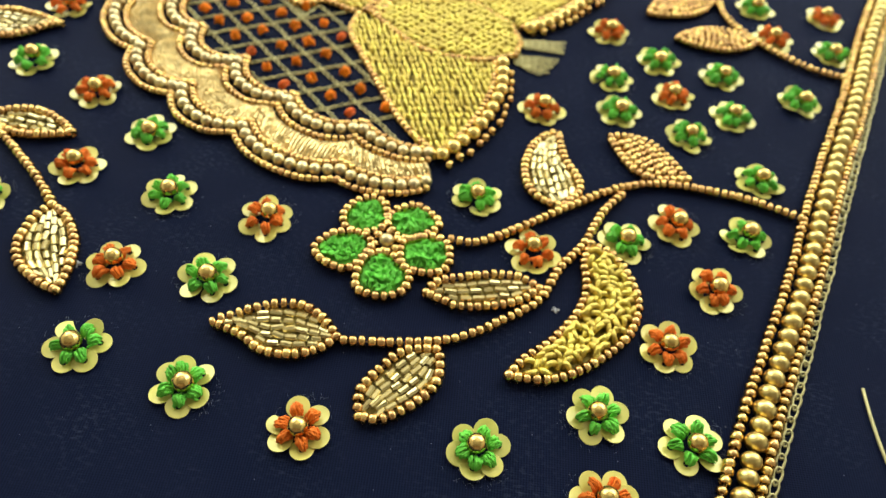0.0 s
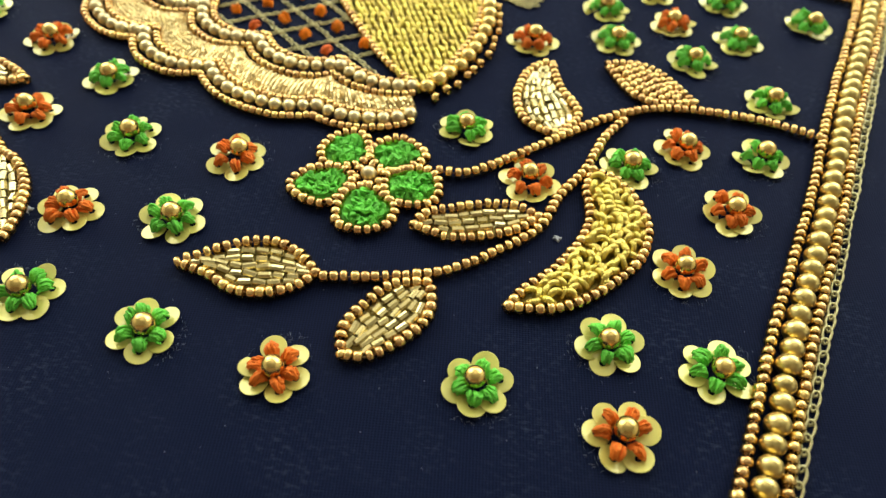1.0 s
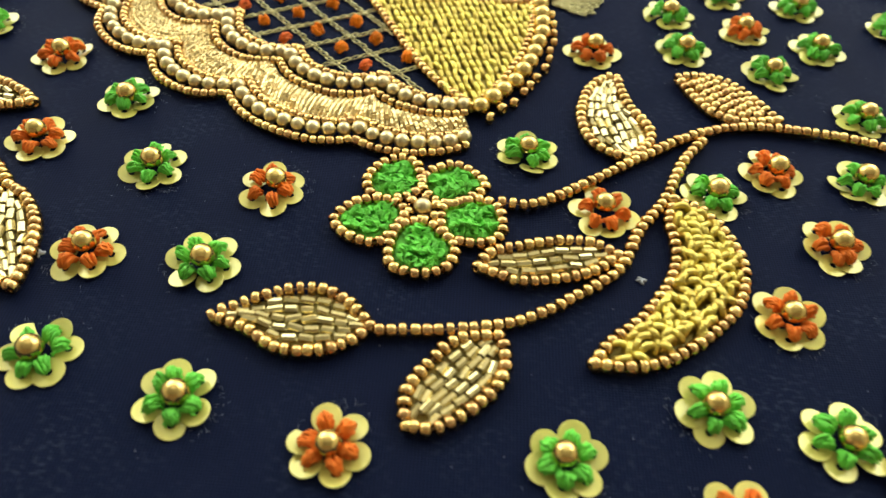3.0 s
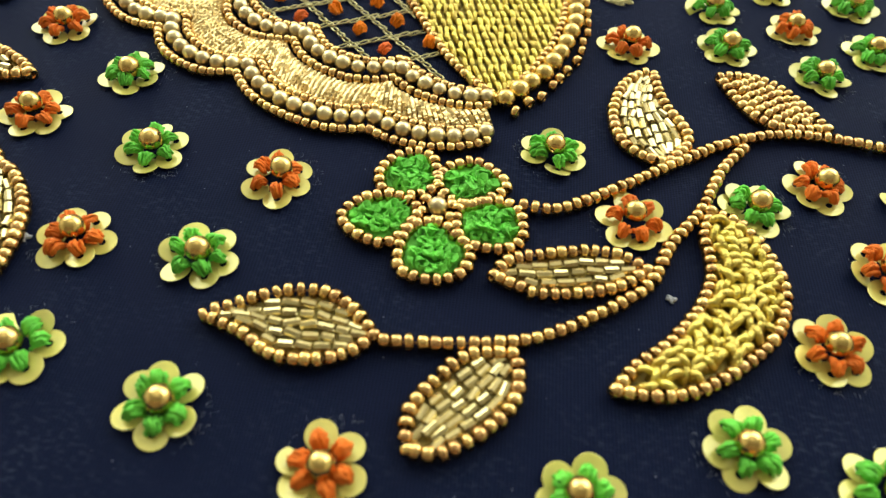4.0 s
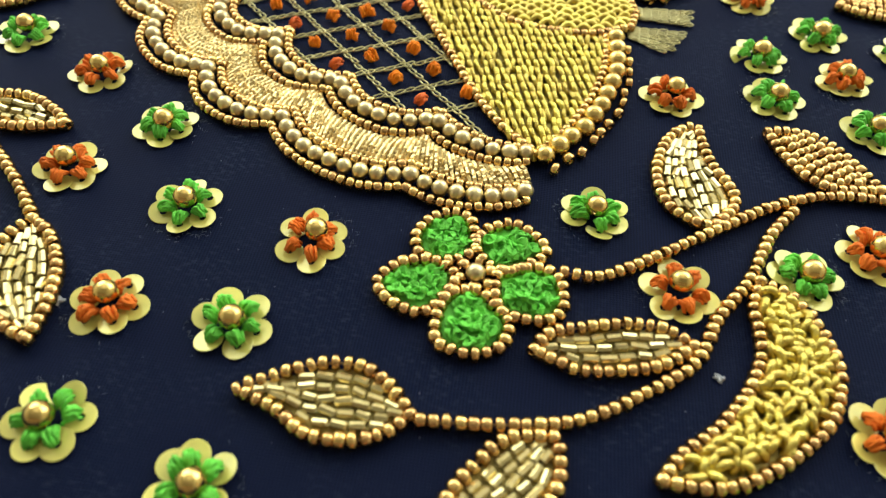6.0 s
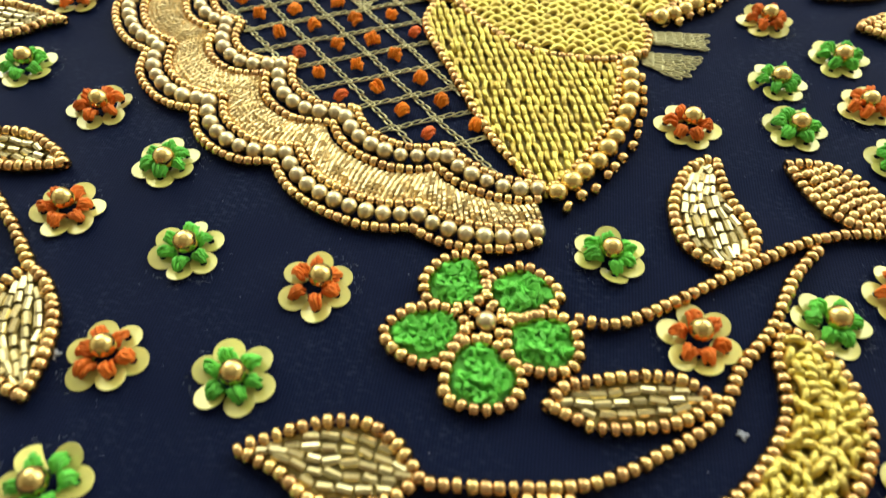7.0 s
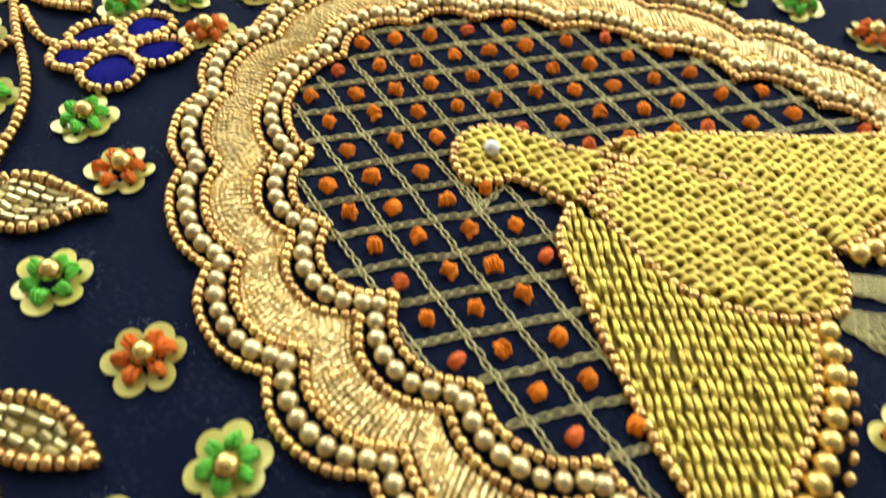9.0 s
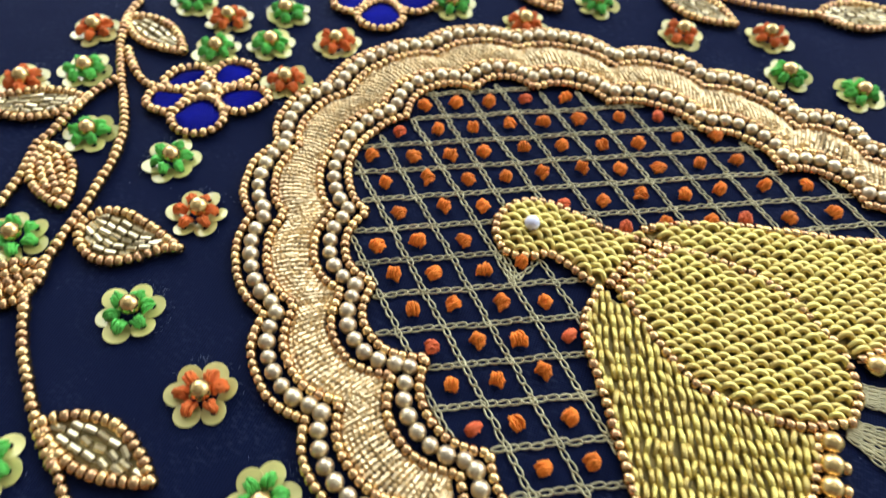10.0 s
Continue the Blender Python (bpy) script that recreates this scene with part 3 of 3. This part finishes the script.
UPPER = [(-22.1, 157.8), (-17, 161), (-8, 164.2), (1.2, 166.3), (10.2, 168.2), (16.3, 170.1), (23.2, 172.6), (33.8, 175.5), (33, 171), (27.4, 161.4), (21, 153.8), (12.8, 145.8), (6.9, 148.6),
         (1.9, 152.5), (-3.4, 155.2), (-10.7, 155.8), (-18, 156)]


def panel(name, outline, closed_rows, angle, along, across, coils, label, wild=0.1, stagger=0.5, shear=0.0, margin=0.55):
    base = outline[0]
    t = thing(name, base, label, "coil panel", "gold coil panels")
    poly = smooth_path(outline, 8, True)
    padding(poly, t, base)
    for row in closed_rows:
        bead_row("bead_outline", smooth_path(row, 10), t, FINE_SEEDS, 1.5, 0.95, base=base)
    fill_coils(poly, angle, along, across, coils, t, base, margin=margin, wild=wild, stagger=stagger, shear=shear)
    return t


panel("round_coil_panel", HEAD, [HEAD[-5:] + HEAD[:8]], -0.1, 2.35, 1.12, LONG_COILS, "small rounded panel of yellow gold coils edged with beads", 0.25)
panel("oval_coil_panel", BODY, [BODY[:8], BODY[7:]], 0.12, 2.62, 1.0, LONG_COILS, "oval panel of yellow gold coils edged with copper beads")
lower = panel("teardrop_coil_panel", LOWER, [LOWER[:8], LOWER[7:12]], 1.9, 2.1, 1.2, UPRIGHT, "teardrop panel of upright yellow gold coils with a pearl edge", 0.14, 0.06, 0.16, 0.3)
upper = panel("broad_coil_panel", UPPER, [UPPER[:8], UPPER[8:12]], 0.25, 2.55, 1.0, LONG_COILS, "broad panel of yellow gold coils with a pearl edge")


def pearl_edge(t, base, pearls, seeds):
    bead_row("pearl_edge", smooth_path(pearls), t, BALLS, 3.0, 1.45, base=base, label="row of gold balls", jitter=0.15)
    for x, y, a in stations(smooth_path(seeds), 2.7):
        part("bead", rnd.choice(SEEDS), t, turned((x - base[0] + rnd.gauss(0, 0.25), y - base[1] + rnd.gauss(0, 0.25)), 0.95, a + math.pi / 2 + rnd.gauss(0, 0.3)))


pearl_edge(lower, LOWER[0], [(8.6, 130.6), (8.9, 122.6), (7.1, 114.5), (3.4, 106.3), (-2.2, 99.2)], [(10.8, 127.6), (10.9, 120.8), (9.0, 112.1), (5.2, 104.1), (0.0, 97.2)])
pearl_edge(upper, UPPER[0], [(35.6, 172), (33, 167.4), (28.9, 160), (22.9, 152.4), (17.9, 147.6), (14.4, 145.2)], [(36.5, 168.5), (30.6, 158.5), (24.6, 151.2), (19.4, 146.6), (15.6, 144.0)])


def collar():
    t = thing("bead_collar", (-20.5, 155), "two short rows of copper seed beads across the panel's neck", "bead band")
    for k, off in enumerate((0.0, 1.9, 3.8)):
        bead_row("seed_strand", [(-21.2 + off * 0.9, 155.2 - 0.1 * off), (-25.2 + off * 0.9, 145.2 - 0.3 * off)], t, SEEDS, 1.6, 1.0, base=(-20.5, 155))


collar()


def pearl_stud():
    t = thing("white_pearl_stud", (-39.8, 151.5), "small round white pearl sewn on the coils", "pearl", me=None)
    part("pearl", ball_mesh(1.3, WHITE), t, turned((0, 0), 2.1, 0.5, 0.1, 0))


pearl_stud()


def thread_tab(p, rows, label):
    t = thing("thread_tab", p, label, "stitching", "chain-stitched tabs")
    for a, b in rows:
        chain_line(a, b, t, p, 2.0)


thread_tab((-42, 145), [((-43.2, 144.6), (-39.6, 140.6)), ((-42, 144.8), (-39, 141.2)), ((-36.8, 146.2), (-39, 141))], "small pointed tab of pale gold chain stitch")
thread_tab((13, 138), [((11.8, 141.6 - 0.3 * k), (22.0 + rnd.uniform(-1.0, 1.0), 142.6 - 0.5 * k)) for k in range(9)], "fan of pale gold chain stitch lines")
thread_tab((12, 133), [((11.2, 135.6 - 0.32 * k), (20.8 - 0.35 * k + rnd.uniform(-0.7, 0.7), 135.6 - 0.75 * k)) for k in range(9)], "fan of pale gold chain stitch lines")

# ---- lattice ----
def lattice():
    base = (-30, 160)
    t = thing("thread_lattice", base, "slanting lattice of pale gold chain stitch with orange knots", "lattice")
    rim = [tuple(p) for p in RING_IN]
    field = rim + [(20, 168), (-4, 150), (-10, 125)]
    blocks = [smooth_path(o, 6, True) for o in (HEAD, BODY, LOWER, UPPER)]

    def free(p, gap):
        return inside(p, field) and clearance(p, rim) > gap and not any(inside(p, b) or clearance(p, b) < gap for b in blocks)

    ha, da = math.radians(26.7), math.radians(-44.7)
    h, d = Vector((math.cos(ha), math.sin(ha))), Vector((math.cos(da), math.sin(da)))
    hn, dn = Vector((-h.y, h.x)), Vector((-d.y, d.x))
    hs = [104.4, 110.7, 117, 123.5, 129.8, 136.2, 142.6, 148.9, 155.3, 161.8, 168.0, 174.1, 180.6, 187.0, 193.2]
    ds = [45.4, 52.0, 58.5, 65.1, 71.9, 78.0, 84.4, 90.9, 97.8, 104.4, 111.4, 118.3, 125.6, 133.3, 140.2]
    for ax, nx, offs in ((h, hn, hs), (d, dn, ds)):
        for off in offs:
            start, s = None, -260.0
            while s < 260:
                p = ax * s + nx * off
                ok = free(p, 0.3)
                if ok and start is None:
                    start = p
                if not ok and start is not None:
                    if (p - start).length > 2.5:
                        chain_line(start, p, t, base)
                    start = None
                s += 0.8
    for u0, u1 in zip(hs, hs[1:]):
        for v0, v1 in zip(ds, ds[1:]):
            a, b = (u0 + u1) / 2, (v0 + v1) / 2
            det = hn.x * dn.y - hn.y * dn.x
            p = Vector(((a * dn.y - b * hn.y) / det, (b * hn.x - a * dn.x) / det))
            p += Vector((rnd.gauss(0, 0.35), rnd.gauss(0, 0.35)))
            if free(p, 0.6):
                m = Matrix.LocRotScale(vec((p.x - base[0], p.y - base[1]), 0.1), Euler((0, 0, 1.2 + rnd.gauss(0, 0.5))), (rnd.uniform(0.95, 1.2), rnd.uniform(1.0, 1.25), rnd.uniform(0.95, 1.25)))
                part("thread_knot", rnd.choice(GRID_KNOTS if free(p, 3.4) or rnd.random() < 0.4 else CORAL_KNOTS), t, m)


lattice()

# ---- large flowers, stems and leaves ----
GREEN_PETALS = [
    [(-17.7, 78.9), (-18.3, 82.5), (-15.4, 86.1), (-11.8, 85.7), (-10.5, 82.2), (-10.9, 79.7), (-14.3, 77.8)],
    [(-10.1, 80.2), (-9.6, 83.4), (-6.1, 85.7), (-2.7, 84.2), (-0.9, 81.5), (-3.6, 78.7), (-6.8, 77.6)],
    [(-7.1, 75.2), (-6.3, 77.4), (-1.5, 78.8), (1.4, 76.7), (1.4, 72.4), (-1.5, 70.7), (-5.9, 71.4)],
    [(-13.2, 72.3), (-9.4, 74), (-6.9, 72.2), (-4.8, 69.6), (-6, 66), (-9.8, 64.8), (-13.6, 66.3)],
    [(-22.1, 73.5), (-19.3, 76.9), (-15.3, 77.8), (-12.4, 75.8), (-13.4, 72.5), (-15.9, 69.5), (-20.1, 70.7)],
]
BLUE_PETALS = [
    [(-115, 159.5), (-113.9, 163.2), (-109.9, 165.4), (-107.9, 163.6), (-109.2, 159.6), (-112.9, 157.9)],
    [(-105.8, 162.2), (-107.5, 164.5), (-106.2, 168.7), (-101.5, 169.3), (-99.7, 166.6), (-102.9, 162.2)],
    [(-103.6, 160.2), (-101, 162.9), (-96.4, 163.9), (-94.3, 161.9), (-97, 157.3), (-101.5, 157.2)],
    [(-107.1, 157), (-103.4, 158.2), (-99.3, 154.6), (-100.3, 150.5), (-104.7, 148.8), (-108.5, 151.5)],
    [(-110.1, 151.9), (-114.4, 152.6), (-115, 156.3), (-110.6, 158.1), (-108.3, 158.1), (-108.7, 153.9)],
]
big_flower((-9.8, 76.4), GREEN_PETALS, "green", "five-petalled flower of green thread loops outlined in copper beads")
big_flower((-106.0, 159.9), BLUE_PETALS, "blue", "five-petalled flower of royal blue satin stitch outlined in copper beads")
big_flower((-86.9, 200.3), [[(round(x + 19.1, 1), round(y + 40.4, 1)) for x, y in petal] for petal in BLUE_PETALS], "blue", "five-petalled flower of royal blue satin stitch outlined in copper beads")

STEM = "curving stem of copper gold seed beads on navy cloth"
stem([(1.7, 78.8), (6.8, 79.0), (15.1, 84.3), (23.9, 90.6), (32.0, 95.9), (39.9, 98.8), (48.1, 99.1), (59.2, 97.6), (68.6, 94.4)], STEM)
stem([(33.6, 94.8), (29.6, 89.4), (26.1, 82.0), (21.2, 74.8), (17.7, 67.8), (10.9, 62.4), (3.6, 58.2), (-5.6, 56.4), (-13.6, 55.6)], STEM)
stem([(63.4, 172), (64.5, 160.4), (71.5, 150.9), (81.3, 143.7), (90.4, 141.0)], STEM)
stem([(-133.4, 178.2), (-132.4, 172.4), (-128.9, 165.4), (-123.8, 158.2), (-118.2, 151.1), (-114.5, 145.8), (-111.8, 139), (-110.6, 132.8), (-109.8, 128.1), (-109.5, 123.9), (-108.8, 119.1), (-108.2, 114.2), (-107.4, 111.3), (-105.5, 108.3), (-102.9, 104.8), (-98.9, 100.7), (-93.4, 95.7), (-86.9, 90.9), (-87.8, 92.2),
      (-76.5, 82.6), (-69.8, 75.6)], STEM)
stem([(-123.6, 156), (-124.9, 152.2), (-125.4, 147.8), (-125.6, 143.9), (-125.6, 139.6), (-126, 136.6), (-123.8, 130.1), (-122.9, 124.1)], STEM)
stem([(-126.3, 164.1), (-123.2, 161.1), (-120, 158.6), (-117.2, 157.3), (-114.6, 157.2)], STEM)
stem([(-24, 231), (-15.0, 228.9), (-2.9, 229.6), (3.0, 230.9)], STEM)

BUGLE_LEAF = "pointed leaf of pale gold bugle beads outlined in copper beads"
SEED_LEAF = "pointed leaf filled and outlined with copper seed beads"
leaf_between([(-14.8, 56.1), (-18, 59.4), (-21.4, 61.1), (-25.7, 60.9), (-29.9, 59.2), (-33.2, 57.2), (-34.9, 56)], [(-14.8, 56.1), (-17.4, 53.4), (-21.4, 52), (-26, 52.1), (-30, 54.4), (-34.9, 56)], BUGLE_LEAF)
leaf_between([(1.3, 56.1), (-3.6, 55.1), (-6.8, 51.8), (-9.3, 47.9), (-9.5, 44.6), (-9, 43.2)], [(1.3, 56.1), (2.2, 53.8), (1.7, 49.6), (-1.5, 45.9), (-5.7, 43.1), (-9, 43.2)], BUGLE_LEAF)
leaf_between([(17.8, 70.3), (14.5, 72.1), (10, 72.2), (4.4, 70.8), (0.4, 69.3), (-1.5, 66.7)], [(17.8, 70.3), (14.6, 67.5), (10.1, 65.7), (4.1, 64.7), (1.2, 65.6), (-1.5, 66.7)], BUGLE_LEAF)
leaf_between([(22.4, 90.4), (19.9, 90.4), (15.9, 93), (14.5, 99), (16.2, 106), (19.5, 109.8), (21.4, 109.7)], [(22.4, 90.4), (25.4, 94.4), (25.1, 98), (22.8, 102.3), (22, 106), (21.4, 109.7)], BUGLE_LEAF)
leaf_between([(47.3, 101.2), (43.9, 106.8), (40.8, 110.4), (36.2, 111.7), (32.3, 111)], [(47.3, 101.2), (40.9, 100.2), (37, 102), (34, 106.3), (32.3, 111)], SEED_LEAF, "seed")
leaf((70.0, 151.0), (50.7, 149.2), 3.6, 4.6, SEED_LEAF, "seed")
leaf((62.5, 171.0), (44.7, 158.5), 5.0, 5.0, SEED_LEAF, "seed")
leaf((-69.8, 75.6), (-61.4, 58.3), 3.2, 6.0, BUGLE_LEAF)
leaf((-92.0, 95.6), (-74.3, 93.8), 4.0, 2.8, BUGLE_LEAF)
leaf_between([(-108, 125.8), (-106.3, 128.4), (-103, 129.6), (-98.1, 128.8), (-93.1, 127.3), (-90.9, 126.7)], [(-108, 125.8), (-106.6, 122.5), (-102.9, 120.3), (-99.2, 120.6), (-95.8, 122.8), (-93.2, 125.6), (-90.9, 126.7)], BUGLE_LEAF)
leaf((-132.2, 173.1), (-116.3, 168.0), 3.6, 3.2, BUGLE_LEAF)
leaf((-124.4, 137.4), (-113.2, 127.1), 3.0, 3.7, SEED_LEAF, "seed")
leaf((-125.4, 149.6), (-142.5, 140.8), 4.2, 3.2, BUGLE_LEAF)
leaf((-108.2, 116.1), (-114.3, 106.6), 3.6, 3.6, SEED_LEAF, "seed")
leaf((-31, 227), (-13.8, 220.4), 4.2, 4.2, BUGLE_LEAF)
leaf((3.0, 231.4), (22.0, 237.4), 4.6, 4.6, BUGLE_LEAF)
leaf((-62, 219), (-50.5, 210.6), 3.6, 3.6, SEED_LEAF, "seed")


def crescent():
    edge_out = [(27.2, 81.4), (31.0, 79.6), (34.0, 74.5), (35.0, 68.6), (32.4, 62.4), (27.6, 57.5), (22.0, 53.9), (17.5, 52.8), (13.2, 52.9)]
    edge_in = [(13.2, 52.9), (15.6, 56.2), (19.3, 59.4), (23.6, 64.9), (26.1, 70.9), (25.9, 77.1), (27.2, 81.4)]
    base = (13.2, 52.9)
    t = thing("crescent_leaf", base, "crescent leaf packed with tangled gold wire coils, bead outline", "leaf")
    o, i = smooth_path(edge_out), smooth_path(edge_in)
    bead_row("bead_outline", o, t, SEEDS, 1.45, 0.93, base=base)
    bead_row("bead_outline", i, t, SEEDS, 1.45, 0.93, base=base)
    poly = o[:-1] + i[:-1]
    padding(poly, t, base)
    fill_coils(poly, 0.7, 1.2, 1.1, TANGLED, t, base, margin=1.05, wild=1.0, lift=0.1)


crescent()

# ---- small flowers ----
# each flower: place, turn of its petals, lean of its bead
GREEN_AT = [
    (-91.4, 114.2, 0.64, 0.1, 0.5), (-59.9, 96.9, 0.58, 0.4, -0.7), (-50.8, 81.7, 0.59, 0.1, 0.2), (-38.6, 64.6, 0.94, 0.4, -0.1),
    (-54.4, 49.3, 0.25, -0.2, -0.1), (-36.3, 44.9, 0.62, 0.5, -0.1), (9.1, 40.6, 0.32, -0.3, 0.2), (27.3, 48.3, 0.23, -0.4, -0.1),
    (41.7, 45.4, 0.22, 0.1, -0.3), (57, 88.2, 0.94, 0.5, 0.5), (33.6, 83.6, 0.94, 0.2, -0.1), (62.5, 103.8, 0.49, 0.1, -0),
    (5.6, 90.1, 0.57, 0, -0.1), (49.5, 114.9, 0.72, -0, -0.3), (60.1, 122.7, 0.71, -0, 0.2), (34.8, 120.3, 0.95, 0.1, -0.5),
    (33.7, 131.5, 1.05, 0, -0.4), (45.4, 139.7, 0.02, -0.2, -0.8), (59.7, 136.8, 0.87, 0.2, -0.4), (76.8, 130.7, 0.7, 0.4, -0.3),
    (89.1, 151.1, 1, 0, -0.7), (73.1, 167.2, 0.81, 0.1, -0.1), (-83.5, 76, 0.63, -0.1, -0.1), (-102.8, 142.8, 0.65, 0.5, -0.1),
    (-119.6, 142.7, 0.36, 0.3, -0.1), (-130.7, 156.4, 0.39, 0.4, 0.1), (-116.3, 119.3, 0.01, 0.1, -0.1), (-95.3, 88.1, 0.25, 0.2, -0),
    (-110.9, 171.3, 0.73, 0.4, -0.3), (-101.7, 177, 0.66, 0.3, -0.2), (-103.3, 187.2, 0.88, -0.3, 0), (-1.7, 208.2, 0.16, -0.3, -0.3),
    (12.3, 208, 0.55, -0, -0.3), (-43.1, 216.5, 0.07, 0, -0.3), (-123.2, 183.5, 0.32, 0.4, 0.1), (-72, 203.6, 0.5, -0.1, -0.4),
]
ORANGE_AT = [
    (-74.8, 106.7, 0.51, 0.3, 0), (-69.9, 85.8, 0.35, -0.2, 0.6), (-32.3, 79, 0.66, 0.7, 0.4), (-54.6, 65.1, 0.03, 0.1, 0.4),
    (-17.4, 40.5, 0.8, -0, -0.4), (27.8, 35.1, 0.1, 0.1, 0.2), (39.5, 62, 0.27, -0.1, -0), (49.2, 74.9, 0.1, 0.3, -0.1),
    (43.4, 89.2, 0.91, 0.7, 0.1), (16.6, 78.4, 0.7, -0.1, 0.6), (17.8, 117.7, 0.94, 0.4, 0.7), (47.4, 127.5, 0.29, -0.2, -0.2),
    (34.1, 149.2, 0.04, 0.2, 0), (75.2, 154.6, 0.99, -0.1, -0.3), (91, 166.1, 0.12, -0.2, 0.2), (-92.3, 134, 0.44, 0.5, 0.4),
    (-136.6, 167.4, 0.87, 0.2, 0), (-139.3, 149.4, 0.07, 0.2, 0), (-113.6, 180.7, 0.76, 0.4, -0.2), (-93.5, 168.2, 0.25, -0.2, -0.1),
    (-89.5, 182.3, 0.63, -0.1, -0.1), (-55.9, 203.5, 0.01, 0.1, -0.1), (-24.2, 213.1, 0.25, 0.2, -0), (-6.2, 219.4, 0.88, -0.3, 0),
    (25.5, 201.4, 0.16, -0.3, -0.3),
]
for colour, spots in (("green", GREEN_AT), ("orange", ORANGE_AT)):
    for x, y, turn, ox, oy in spots:
        sequin_flower((x, y), colour, turn, size=rnd.uniform(0.97, 1.05), off=(ox, oy))

# ---- loose bits ----
def lint(p, size):
    verts, faces = [], []
    for k in range(4):
        a = k * 1.3
        tube([(size * math.cos(a + u) * u, size * 0.7 * math.sin(a + 0.6 * u) * u, 0.12 + 0.1 * math.sin(3 * u)) for u in (0.0, 0.35, 0.7, 1.0)], [0.25, 0.3, 0.22, 0.1], 5, False, verts, faces)
    thing("lint_fluff", p, "tiny grey scrap of lint lying on the cloth", "lint", "lint scraps", mesh_from("lint", verts, faces, LINT))


lint((20.9, 66.8), 0.9)
lint((-60.8, 64.4), 1.0)
loose = smooth_path([(71.4, 58.8), (71.3, 53.3), (71.7, 46.8), (73.0, 38.0), (72.0, 30.0)])
thing("loose_thread", loose[0], "loose end of pale gold thread lying on the cloth", "thread",
      me=mesh_from("loose_thread", *tube([(x - loose[0][0], y - loose[0][1], 0.3) for x, y in loose], 0.28, 6), CHAIN))
